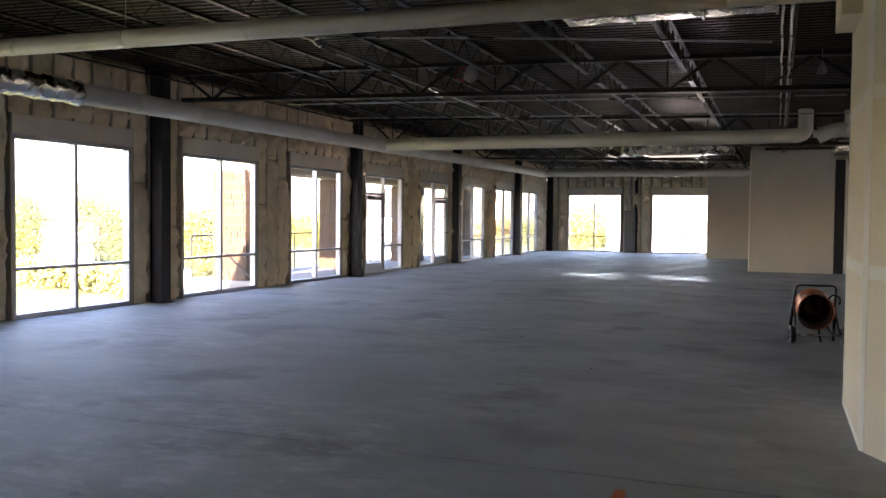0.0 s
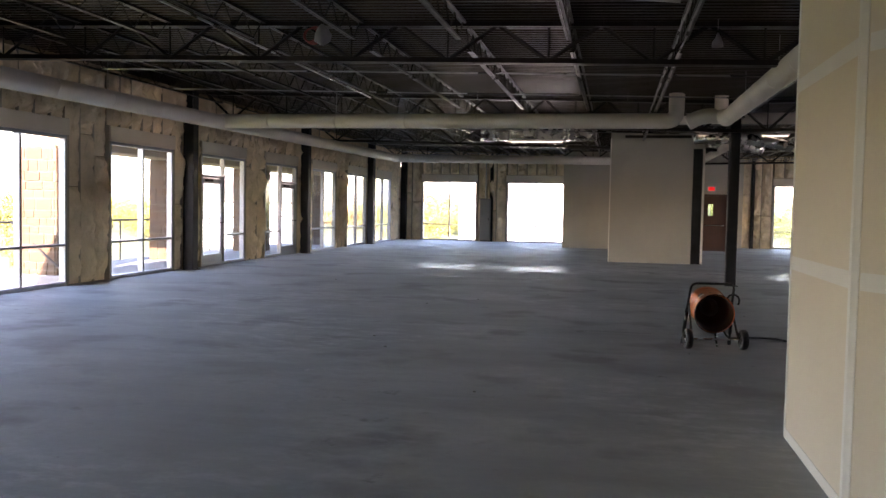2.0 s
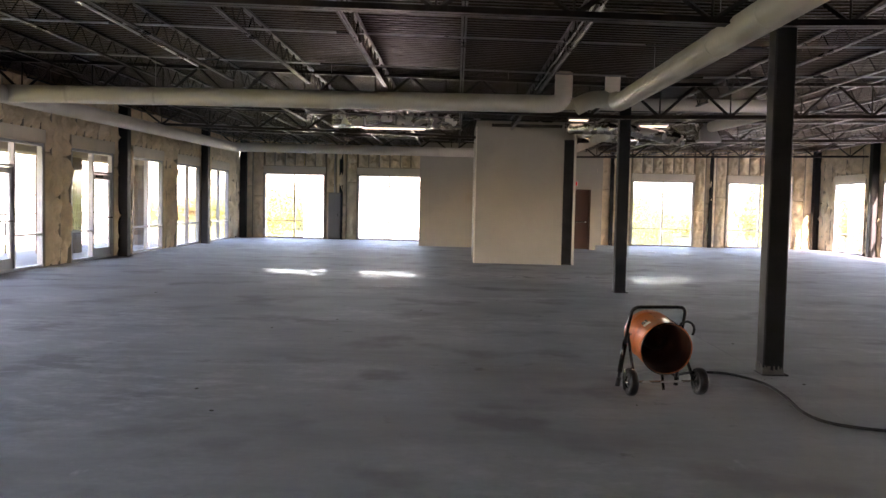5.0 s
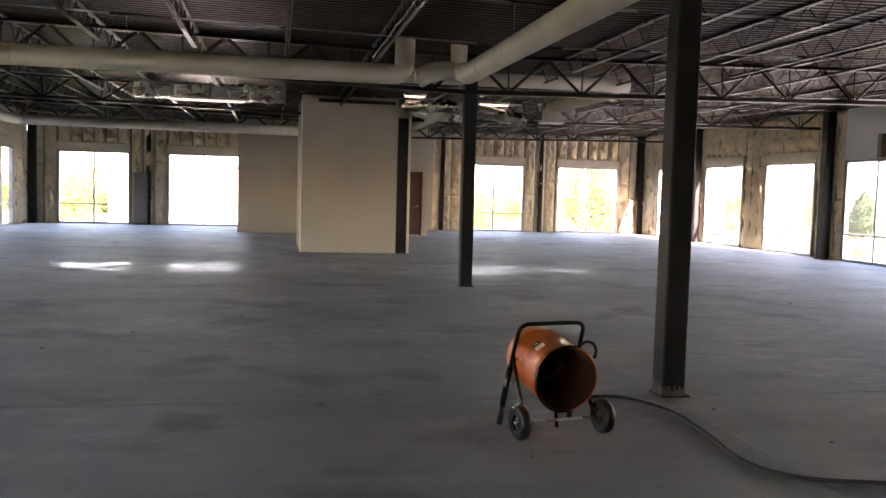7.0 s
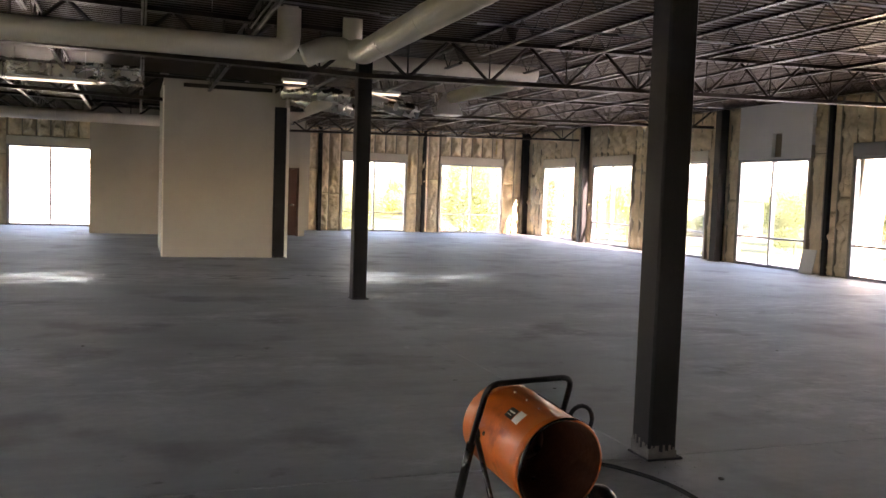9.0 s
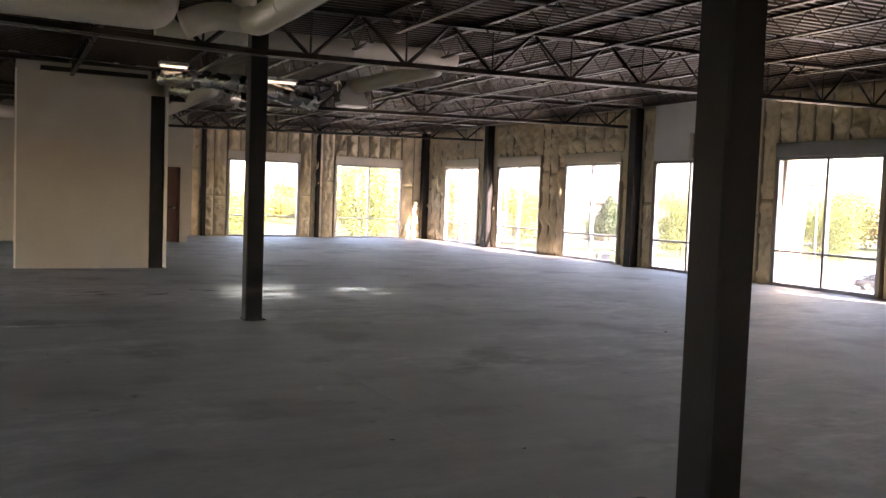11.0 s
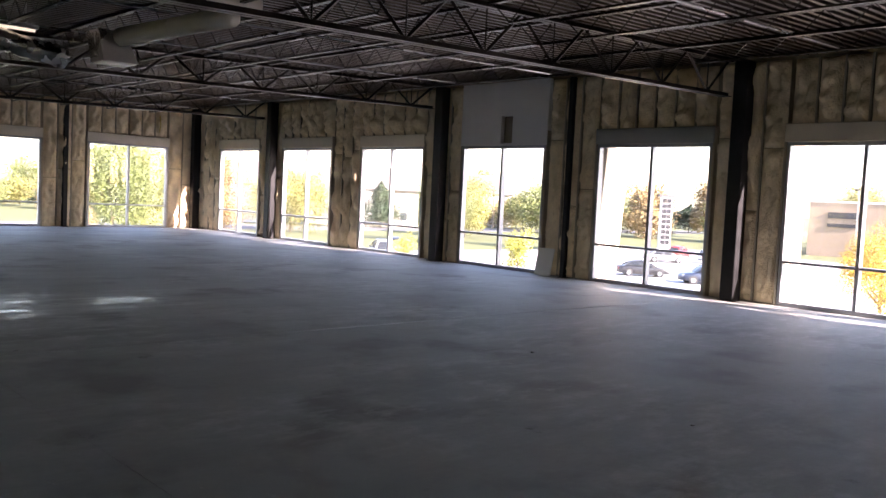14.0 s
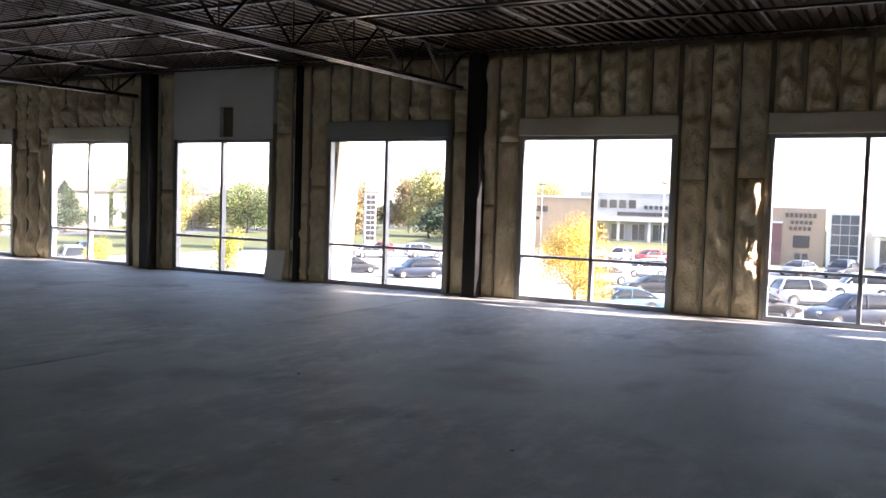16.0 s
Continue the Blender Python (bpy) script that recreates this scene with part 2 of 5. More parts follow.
def share(name, mesh, parent, at, rot=0.0, scale=(1, 1, 1)):
    """One more piece on a mesh that is already there, at a place in the world."""
    ob = new(name, mesh)
    ob.parent = parent
    ob.location = Vector(at) - (base_of(parent) if parent else Vector((0, 0, 0)))
    ob.rotation_euler = (0, 0, rot)
    ob.scale = scale
    return ob


def box(bm, x0, y0, z0, x1, y1, z1):
    vs = [bm.verts.new(p) for p in ((x0, y0, z0), (x1, y0, z0), (x1, y1, z0), (x0, y1, z0),
                                    (x0, y0, z1), (x1, y0, z1), (x1, y1, z1), (x0, y1, z1))]
    for f in ((0, 3, 2, 1), (4, 5, 6, 7), (0, 1, 5, 4), (1, 2, 6, 5), (2, 3, 7, 6), (3, 0, 4, 7)):
        bm.faces.new([vs[i] for i in f])
    return bm


def boxes(*dims, bevel=0.0):
    bm = bmesh.new()
    for d in dims:
        box(bm, min(d[0], d[3]), min(d[1], d[4]), min(d[2], d[5]), max(d[0], d[3]), max(d[1], d[4]), max(d[2], d[5]))
    if bevel:
        bmesh.ops.bevel(bm, geom=bm.edges[:], offset=bevel, segments=1, affect="EDGES", profile=0.5)
    return bm


def tube(points, r, seg=12, bm=None, closed=False, cap=True, wobble=0.0, flat=1.0):
    """A round tube swept along points."""
    bm = bm or bmesh.new()
    pts = [Vector(p) for p in points]
    rings, up = [], None
    for i, p in enumerate(pts):
        a = pts[i - 1] if i or closed else p
        b = pts[(i + 1) % len(pts)] if i + 1 < len(pts) or closed else p
        d = (b - a).normalized()
        if up is None:
            up = Vector((0, 0, 1)) if abs(d.z) < 0.9 else Vector((1, 0, 0))
        s = d.cross(up).normalized()
        up = s.cross(d).normalized()
        rr = r[i] if isinstance(r, (list, tuple)) else r
        ring = []
        for k in range(seg):
            th = 2 * math.pi * k / seg
            q = rr * (1 + (wobble * noise.noise((p * 9 + Vector((math.cos(th), math.sin(th), 0)) * 2)) if wobble else 0))
            ring.append(bm.verts.new(p + s * math.cos(th) * q + up * math.sin(th) * q * flat))
        rings.append(ring)
    n = len(rings)
    for i in range(n if closed else n - 1):
        a, b = rings[i], rings[(i + 1) % n]
        for k in range(seg):
            bm.faces.new((a[k], a[(k + 1) % seg], b[(k + 1) % seg], b[k]))
    if cap and not closed:
        bm.faces.new(rings[0][::-1])
        bm.faces.new(rings[-1])
    return bm


def arc(centre, u, v, r, a0, a1, n=8):
    c, u, v = Vector(centre), Vector(u), Vector(v)
    return [c + u * r * math.cos(radians(a0 + (a1 - a0) * i / n)) + v * r * math.sin(radians(a0 + (a1 - a0) * i / n)) for i in range(n + 1)]


def rounded(points, r, n=5):
    """A polyline with its corners rounded."""
    p = [Vector(q) for q in points]
    out = [p[0]]
    for a, b, c in zip(p, p[1:], p[2:]):
        d0, d1 = (a - b), (c - b)
        k = min(r, d0.length * 0.49, d1.length * 0.49)
        s, e = b + d0.normalized() * k, b + d1.normalized() * k
        for i in range(n + 1):
            t = i / n
            out.append(s * (1 - t) ** 2 + b * 2 * t * (1 - t) + e * t * t)
    out.append(p[-1])
    return out


def lathe(profile, origin, axis, seg=24, bm=None):
    """Turns (along, radius) pairs round an axis through origin."""
    bm = bm or bmesh.new()
    o, d = Vector(origin), Vector(axis).normalized()
    s = d.cross(Vector((0, 0, 1)) if abs(d.z) < 0.9 else Vector((1, 0, 0))).normalized()
    u = s.cross(d)
    rings = [[bm.verts.new(o + d * t + (s * math.cos(2 * math.pi * k / seg) + u * math.sin(2 * math.pi * k / seg)) * r) for k in range(seg)] for t, r in profile]
    for a, b in zip(rings, rings[1:]):
        for k in range(seg):
            bm.faces.new((a[k], a[(k + 1) % seg], b[(k + 1) % seg], b[k]))
    return bm


# ---- the plan ----
WX, EX, NY, SY = -9.82, 13.62, 36.76, -13.6       # inner faces of the outer walls
PITCH, WIN_W, WIN_H, TRANSOM = 3.81, 2.48, 2.65, 0.72
MID = 2.0
def deck_z(x):
    return 3.78 + 0.022 * abs(x - MID)
WIN_Y = [9.845 + PITCH * k for k in range(-6, 7)]     # south edges of the windows of the long walls
WEST_Y = [9.91 + 3.755 * k for k in range(-6, 7)]       # the west wall has a slightly closer pitch
GRID = [-5.6, 2.0, 9.55, 17.1, 24.55, 32.0]             # lines of the roof girders

# ---- floor ----
floor = thing("floor", (0, 0, 0), "grey power-trowelled concrete floor slab, dusty and stained", "floor", kind="structure")
cuts_y = [SY - 0.4, -5.6, 2.0, 9.62, 17.24, 24.86, 32.4, NY + 0.35]
cuts_x = [WX - 0.3, MID, EX + 0.3]
for ya, yb in zip(cuts_y, cuts_y[1:]):
    for xa, xb in zip(cuts_x, cuts_x[1:]):
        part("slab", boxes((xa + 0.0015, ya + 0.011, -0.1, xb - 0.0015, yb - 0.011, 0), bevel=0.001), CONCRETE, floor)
part("slab_base", boxes((WX - 0.3, SY - 0.4, -0.3, EX + 0.3, NY + 0.35, -0.104)), JOINT, floor)


# ---- outer walls: sheathing, studs, foam, headers ----
def foam_mesh(w, h, seed, depth=0.15):
    """A lumpy pad of sprayed foam: along x, upward z, bulging towards -y."""
    nx, nz = max(4, int(w / 0.042)), max(5, int(h / 0.042))
    bm = bmesh.new()
    grid = []
    for j in range(nz + 1):
        row = []
        for i in range(nx + 1):
            u, v = i / nx, j / nz
            edge = min(1, 4.5 * min(u, 1 - u)) ** 0.7 * min(1, (nz / 2.2) * min(v, 1 - v)) ** 0.5
            p = Vector((u * w * 5 + seed * 7.3, v * h * 3.0, seed * 3.1))
            d = depth * edge * (0.70 + 0.75 * noise.noise(p) + 0.45 * noise.noise(p * 2.3) + 0.26 * noise.noise(p * 5.1))
            crack = abs(noise.noise(Vector((u * w * 3.2 + seed * 2.7, v * h * 0.8 + seed, 4.0))))      # slits where the foam tore open
            d -= depth * 0.75 * edge * max(0.0, 1 - crack / 0.07) * (1 if noise.noise(Vector((seed * 5.0, v * h * 1.6, 9.0))) > -0.1 else 0)
            wob = 0.014 * noise.noise(Vector((seed, v * h * 4, u * 3)))
            row.append(bm.verts.new((u * w + wob, -max(0.0, d), v * h)))
        grid.append(row)
    for j in range(nz):
        for i in range(nx):
            bm.faces.new((grid[j][i], grid[j][i + 1], grid[j + 1][i + 1], grid[j + 1][i]))
    me = bpy.data.meshes.new("foam_pad")
    bm.to_mesh(me)
    bm.free()
    me.polygons.foreach_set("use_smooth", [True] * len(me.polygons))
    me.materials.append(FOAM)
    return me


PAD_HEAD = [foam_mesh(0.385, 1.02, s, 0.19) for s in range(1, 8)]
PAD_PIER = [foam_mesh(0.39, 1.75, s, 0.16) for s in range(11, 21)]
STUD_MESH = part("stud", boxes((-0.02, -0.085, 0, 0.02, 0, 1.0)), STUD).data
bpy.data.objects.remove(bpy.data.objects["stud"])
rng = random.Random(5)


class Side:
    """A wall seen from inside: s runs along it, d is depth outward, z is up."""

    def __init__(self, name, origin, along, out, rot):
        self.o, self.a, self.n, self.rot, self.name = Vector(origin), Vector(along), Vector(out), rot, name
        self.ob = thing(name, (0, 0, 0), "outer wall with lumpy tan insulation bulging between steel studs", "wall", kind="structure")

    def at(self, s, d, z):
        return self.o + self.a * s + self.n * d + Vector((0, 0, z))

    def dims(self, s0, d0, z0, s1, d1, z1):
        p, q = self.at(s0, d0, z0), self.at(s1, d1, z1)
        return (p.x, p.y, p.z, q.x, q.y, q.z)

    def roof(self, s):
        return deck_z((self.o + self.a * s).x)

    def pads(self, s0, s1, z0, z1, meshes, tall):
        """Fills an area with foam pads and a stud between each two columns of them."""
        n = max(1, round((s1 - s0) / 0.41))
        step = (s1 - s0) / n
        rows = max(1, round((z1 - z0) / tall))
        for i in range(n):
            marks = [z0] + sorted(z0 + (z1 - z0) * (j + rng.uniform(-0.38, 0.38)) / rows for j in range(1, rows)) + [z1]
            for za, zb in zip(marks, marks[1:]):
                me = rng.choice(meshes)
                b = s0 + i * step
                start = b + (0 if self.rot_sign > 0 else step)
                ob = share("foam_pad", me, self.ob, self.at(start + self.rot_sign * 0.018, 0.085, za + 0.006), self.rot,
                           ((step - 0.036) / 0.387, rng.uniform(0.6, 1.2), (zb - za - 0.012) / tall))
            if i:
                share("stud", STUD_MESH, self.ob, self.at(s0 + i * step, 0.087, z0), self.rot, (0.8, rng.uniform(0.35, 0.7), z1 - z0))


def window(side, name, s0, s1, door="", head=WIN_H):
    """A storefront window of four panes; door: which half has a glazed door in it."""
    w = thing(name, side.at((s0 + s1) / 2, 0.06, 0), "grey aluminium storefront window reaching down to the floor", "window", kind="structure")
    fw, d0, d1 = 0.06, 0.0, 0.125
    D = side.dims
    part("frame_jamb", boxes(D(s0, d0, 0.0, s0 + fw, d1, head), bevel=0.004), ALU, w)
    part("frame_jamb", boxes(D(s1 - fw, d0, 0.0, s1, d1, head), bevel=0.004), ALU, w)
    part("frame_head", boxes(D(s0 + fw, d0 + 0.002, head - 0.06, s1 - fw, d1, head), bevel=0.004), ALU, w)
    part("frame_sill", boxes(D(s0 + fw, d0 + 0.002, 0.0, s1 - fw, d1, 0.07), bevel=0.004), ALU, w)
    mid = (s0 + s1) / 2
    part("mullion", boxes(D(mid - fw / 2, d0 + 0.004, 0.07, mid + fw / 2, d1 - 0.004, head - 0.06), bevel=0.004), ALU, w)
    for a, b, half in ((s0 + fw, mid - fw / 2, "a"), (mid + fw / 2, s1 - fw, "b")):
        if door == half:
            dz = 2.10
            part("door_transom", boxes(D(a, d0 + 0.004, dz, b, d1 - 0.004, dz + 0.06), bevel=0.004), ALU, w)
            dr = part("door_leaf", boxes(D(a + 0.01, 0.03, 0.02, a + 0.1, 0.08, dz - 0.01), D(b - 0.1, 0.03, 0.02, b - 0.01, 0.08, dz - 0.01),
                                         D(a + 0.1, 0.032, 0.02, b - 0.1, 0.078, 0.27), D(a + 0.1, 0.032, dz - 0.13, b - 0.1, 0.078, dz - 0.01)), ALU, w,
                      "glazed aluminium door leaf")
            part("push_bar", tube([side.at(a + 0.06, -0.02, 1.02), side.at(b - 0.06, -0.02, 1.02)], 0.018, 8), CHROME, dr)
            part("door_closer", boxes(D(a + 0.15, -0.03, dz - 0.09, a + 0.5, 0.028, dz - 0.03), bevel=0.008), STEEL, dr)
            part("door_glass", boxes(D(a + 0.1, 0.05, 0.27, b - 0.1, 0.056, dz - 0.13)), GLASS, dr).visible_shadow = False
            part("pane", boxes(D(a, 0.06, dz + 0.06, b, 0.066, head - 0.06)), GLASS, w).visible_shadow = False
        else:
            part("transom_bar", boxes(D(a, d0 + 0.004, TRANSOM - 0.022, b, d1 - 0.004, TRANSOM + 0.022), bevel=0.004), ALU, w)
            part("pane", boxes(D(a, 0.06, 0.07, b, 0.066, TRANSOM - 0.022)), GLASS, w).visible_shadow = False
            part("pane", boxes(D(a, 0.06, TRANSOM + 0.022, b, 0.066, head - 0.06)), GLASS, w).visible_shadow = False
    return w


def build_side(side, s_start, s_end, openings, special=None, foam_from=None):
    """openings: (s0, s1, window name, door half, header kind)"""
    special = special or {}
    side.rot_sign = 1 if side.a.dot(Vector((math.cos(side.rot), math.sin(side.rot), 0))) > 0 else -1
    s = s_start
    top = 4.12
    solid = []
    runs = []
    for s0, s1, *_ in openings:
        solid.append(side.dims(s, 0.09, 0, s0, 0.15, top))
        runs.append((s, s0))
        solid.append(side.dims(s0, 0.092, WIN_H, s1, 0.148, top))
        s = s1
    solid.append(side.dims(s, 0.09, 0, s_end, 0.15, top))
    runs.append((s, s_end))
    part("sheathing", boxes(*solid), SHEATHING, side.ob)
    for a, b in runs:
        if b - a > 0.3:
            side.pads(a + 0.045, b - 0.045, 0.0, side.roof((a + b) / 2) - 0.05, PAD_PIER, 1.75)
        for e in (a, b):
            share("stud", STUD_MESH, side.ob, side.at(e + (0.022 if e == a else -0.022), 0.088, 0), side.rot, (1, 1.15, WIN_H + 0.3))
    for s0, s1, name, door, kind in openings:
        window(side, name, s0, s1, door)
        if kind == "panel":
            z1 = side.roof((s0 + s1) / 2) - 0.03
            hx = s0 + (s1 - s0) * 0.45
            part("gypsum_panel", boxes(side.dims(s0 - 0.04, -0.02, WIN_H + 0.004, hx - 0.17, 0.09, z1), side.dims(hx + 0.17, -0.02, WIN_H + 0.004, s1 + 0.04, 0.09, z1),
                                       side.dims(hx - 0.17, -0.018, 3.28, hx + 0.17, 0.09, z1), side.dims(hx - 0.17, -0.018, WIN_H + 0.004, hx + 0.17, 0.09, WIN_H + 0.05)), GYPSUM, side.ob, "pale grey gypsum panel with a rectangular hole")
            continue
        part("header", boxes(side.dims(s0 - 0.03, -0.035, WIN_H + 0.004, s1 + 0.03, 0.09, WIN_H + 0.29), bevel=0.006),
             HEADER_GREY if kind == "grey" else HEADER, side.ob)
        side.pads(s0, s1, WIN_H + 0.30, side.roof((s0 + s1) / 2) - 0.05, PAD_HEAD, 1.02)


west = Side("wall_west", (WX, 0, 0), (0, 1, 0), (-1, 0, 0), radians(90))
east = Side("wall_east", (EX, 0, 0), (0, 1, 0), (1, 0, 0), radians(-90))
north = Side("wall_north", (0, NY, 0), (1, 0, 0), (0, 1, 0), 0.0)
west_open = [(y, y + 2.43, "window_%d" % (i + 1), "", "") for i, y in enumerate(WEST_Y)]
west_open[8] = (*west_open[8][:3], "a", "")
west_open[9] = (*west_open[9][:3], "b", "")
west_open.sort()
east_open = [(y, y + WIN_W, "window_%d" % (i + 14), "", "") for i, y in enumerate(WIN_Y)]
east_open[9] = (*east_open[9][:4], "panel")
east_open[8] = (*east_open[8][:4], "grey")
build_side(west, SY, NY, west_open)
build_side(east, SY, NY, east_open)
# the opening behind the core door is added, unseen, to brighten its vision pane
N_OPEN = [(-8.85, -6.37, "window_27", "", ""), (-5.03, -2.45, "window_28", "", ""), (2.85, 4.35, "window_31", "", ""), (6.13, 8.62, "window_29", "", ""), (9.99, 12.57, "window_30", "", "")]
build_side(north, WX + 0.0, EX, N_OPEN)
wall_s = part("wall_south", boxes((WX - 0.33, SY - 0.33, 0, EX + 0.33, SY, 4.15)), DRYWALL)
tagged(wall_s, "plain unpainted drywall wall closing the south side", "wall", kind="structure")


# ---- steel columns ----
def column(name, x, y, w, label, z1=None, dusty=False):
    z1 = z1 or deck_z(x) - 0.06
    c = thing(name, (x, y, 0), label, "column", "steel columns")
    part("shaft", boxes((x - w / 2, y - w / 2, 0.012, x + w / 2, y + w / 2, z1), bevel=0.012), STEEL, c)
    part("base_plate", boxes((x - w / 2 - 0.008, y - w / 2 - 0.012, 0, x + w / 2 + 0.045, y + w / 2 + 0.03, 0.014), bevel=0.004), STEEL, c)
    if dusty:
        splash, rq = bmesh.new(), random.Random(3)
        for i in range(14):                      # ragged grout up the foot of the shaft
            u, top = -w / 2 + w * i / 14, rq.uniform(0.06, 0.13)
            box(splash, x + u, y - w / 2 - 0.004, 0.016, x + u + w / 14, y - w / 2 + 0.002, top * (1 - 0.4 * i / 14))
            box(splash, x - w / 2 - 0.004, y + u, 0.016, x - w / 2 + 0.002, y + u + w / 14, top)
        part("mortar_splash", splash, GROUT, c, "ragged pale grout splash")
    return c


column("steel_column", 2.03, 17.25, 0.205, "dark grey square steel column standing on the concrete", dusty=False)
column("steel_column", 2.05, 9.635, 0.195, "dark grey square steel column with a grout-splashed foot", dusty=True)
column("steel_column", 1.955, 24.48, 0.25, "dark grey square steel column set against drywall", z1=3.3)
for y in (-6.0, 1.6, 9.12, 16.58, 23.95, 31.25):
    column("steel_column", WX + 0.16, y, 0.25, "dark steel column standing against the foamed west wall")
for y in (-6.1, 1.6, 9.2, 16.87, 24.33, 31.75):
    column("steel_column", EX - 0.16, y, 0.25, "dark steel column standing against the foamed east wall")
column("steel_column", EX - 0.10, 20.55, 0.11, "slim dark steel post in the foamed east wall")
column("steel_column", WX + 0.15, NY - 0.15, 0.25, "dark steel corner column")
column("steel_column", EX - 0.15, NY - 0.15, 0.25, "dark steel corner column")
for x in (-5.7, 9.3, 5.3):
    column("steel_column", x, NY - 0.03, 0.14, "slim dark steel post in the foamed north wall")


# ---- drywall: partition, boxed shaft, core ----
part_w = thing("wall_partition", (0.845, 4.82, 0), "drywall partition with pale taped joints, unpainted", "wall", kind="structure")
ZT = deck_z(0.8) - 0.05
KX, KY, KA = 0.845, 3.27, radians(26)                # the outside corner, and how far the wall turns away there
KD = Vector((math.sin(KA), -math.cos(KA), 0))
KN = Vector((math.cos(KA), math.sin(KA), 0))


def angled(s0, s1, d0, d1, z0, z1):
    """A block along the turned length of the partition: s along it, d into it."""
    bm = bmesh.new()
    k = Vector((KX, KY, 0))
    lo = [k + KD * s + KN * d for s, d in ((s0, d0), (s1, d0), (s1, d1), (s0, d1))]
    va = [bm.verts.new((p.x, p.y, z0)) for p in lo]
    vb = [bm.verts.new((p.x, p.y, z1)) for p in lo]
    bm.faces.new(va)
    bm.faces.new(vb[::-1])
    for i in range(4):
        j = (i + 1) % 4
        bm.faces.new((va[i], vb[i], vb[j], va[j]))
    bmesh.ops.recalc_face_normals(bm, faces=bm.faces[:])
    return bm


part("board", boxes((KX, KY, 0.0, KX + 0.15, 4.82, ZT), (KX + 0.15, 4.67, 0.0, EX, 4.82, ZT)), DRYWALL, part_w)
part("board", angled(0.0, 18.2, 0.0, 0.13, 0.0, ZT), DRYWALL, part_w)
for z in (1.2, 2.38):
    part("taped_joint", boxes((KX - 0.002, KY + 0.05, z - 0.045, KX + 0.001, 4.78, z + 0.045)), MUD, part_w, "pale band of joint compound")
    part("taped_joint", angled(0.06, 8.0, -0.002, 0.001, z - 0.045, z + 0.045), MUD, part_w, "pale band of joint compound")
part("corner_bead", boxes((KX - 0.004, 4.78, 0.0, KX + 0.001, 4.824, ZT)), MUD, part_w, "pale metal corner bead")
part("corner_bead", boxes((KX - 0.004, KY, 0.0, KX + 0.001, KY + 0.05, ZT)), MUD, part_w, "pale metal corner bead")
part("corner_bead", angled(0.0, 0.05, -0.004, 0.001, 0.0, ZT), MUD, part_w, "pale metal corner bead")
part("taped_joint", boxes((KX - 0.003, KY + 0.05, 0.0, KX + 0.001, 4.78, 0.07)), MUD, part_w, "pale smear of compound along the foot")
for q in (1.22, 2.44, 3.66, 4.88):
    part("taped_joint", angled(q - 0.04, q + 0.04, -0.003, 0.001, 0.02, ZT), MUD, part_w, "pale band of joint compound")
part("bulkhead", boxes((0.70, 3.9, 3.05, KX + 0.002, 4.6, 3.5)), DRYWALL, part_w)

shaft = thing("wall_shaft", (0.8, 24.2, 0), "beige drywall boxed shaft reaching the roof deck", "wall", kind="structure")
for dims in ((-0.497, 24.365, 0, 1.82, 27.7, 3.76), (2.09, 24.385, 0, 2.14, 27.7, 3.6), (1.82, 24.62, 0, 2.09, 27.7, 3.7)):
    part("board", boxes(dims), BOARD_DARK, shaft)
part("corner_bead", boxes((-0.509, 24.353, 0, -0.477, 24.365, 3.6)), MUD, shaft, "pale metal corner bead")
part("corner_bead", boxes((2.092, 24.355, 0, 2.148, 24.384, 3.3)), MUD, shaft, "pale metal corner bead")
part("top_angle", boxes((-0.1, 24.3, 3.6, 1.75, 24.365, 3.68)), TRUSS, shaft, "dark steel angle")

core = thing("wall_core", (1, 33, 0), "beige drywall core wall with a door", "wall", kind="structure")
DOOR = (2.9, 3.80)
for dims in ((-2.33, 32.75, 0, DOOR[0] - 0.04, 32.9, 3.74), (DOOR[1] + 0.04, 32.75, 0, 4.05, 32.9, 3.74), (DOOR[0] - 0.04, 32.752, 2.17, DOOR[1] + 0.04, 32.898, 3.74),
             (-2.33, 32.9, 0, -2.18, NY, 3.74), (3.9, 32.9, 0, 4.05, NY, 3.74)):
    part("board", boxes(dims), BOARD_DARK, core)
part("board", boxes((4.05, NY - 0.1, 0, 4.9, NY - 0.04, 3.8)), BOARD_DARK, core)
d1 = thing("door_1", ((DOOR[0] + DOOR[1]) / 2, 32.8, 0), "closed dark brown door with a small vision pane", "door", kind="structure")
part("door_frame", boxes((DOOR[0] - 0.04, 32.73, 0, DOOR[0] + 0.01, 32.92, 2.17), (DOOR[1] - 0.01, 32.73, 0, DOOR[1] + 0.04, 32.92, 2.17),
                         (DOOR[0] + 0.01, 32.732, 2.12, DOOR[1] - 0.01, 32.918, 2.168)), DOORWOOD, d1)
part("leaf", boxes((DOOR[0] + 0.012, 32.78, 0.02, DOOR[1] - 0.012, 32.825, 1.35), (DOOR[0] + 0.012, 32.78, 1.35, DOOR[0] + 0.22, 32.825, 1.8), (DOOR[0] + 0.40, 32.78, 1.35, DOOR[1] - 0.012, 32.825, 1.8),
                   (DOOR[0] + 0.012, 32.78, 1.8, DOOR[1] - 0.012, 32.825, 2.118)), DOORWOOD, d1)
part("vision_pane", boxes((DOOR[0] + 0.22, 32.8, 1.35, DOOR[0] + 0.40, 32.806, 1.8)), GLASS, d1, "clear vision pane").visible_shadow = False
part("push_bar", tube([(DOOR[0] + 0.1, 32.74, 1.0), (DOOR[1] - 0.1, 32.74, 1.0)], 0.02, 8), CHROME, d1)
ex = thing("exit_sign", (3.2, 32.7, 2.36), "small lit red exit sign on the wall", "sign")
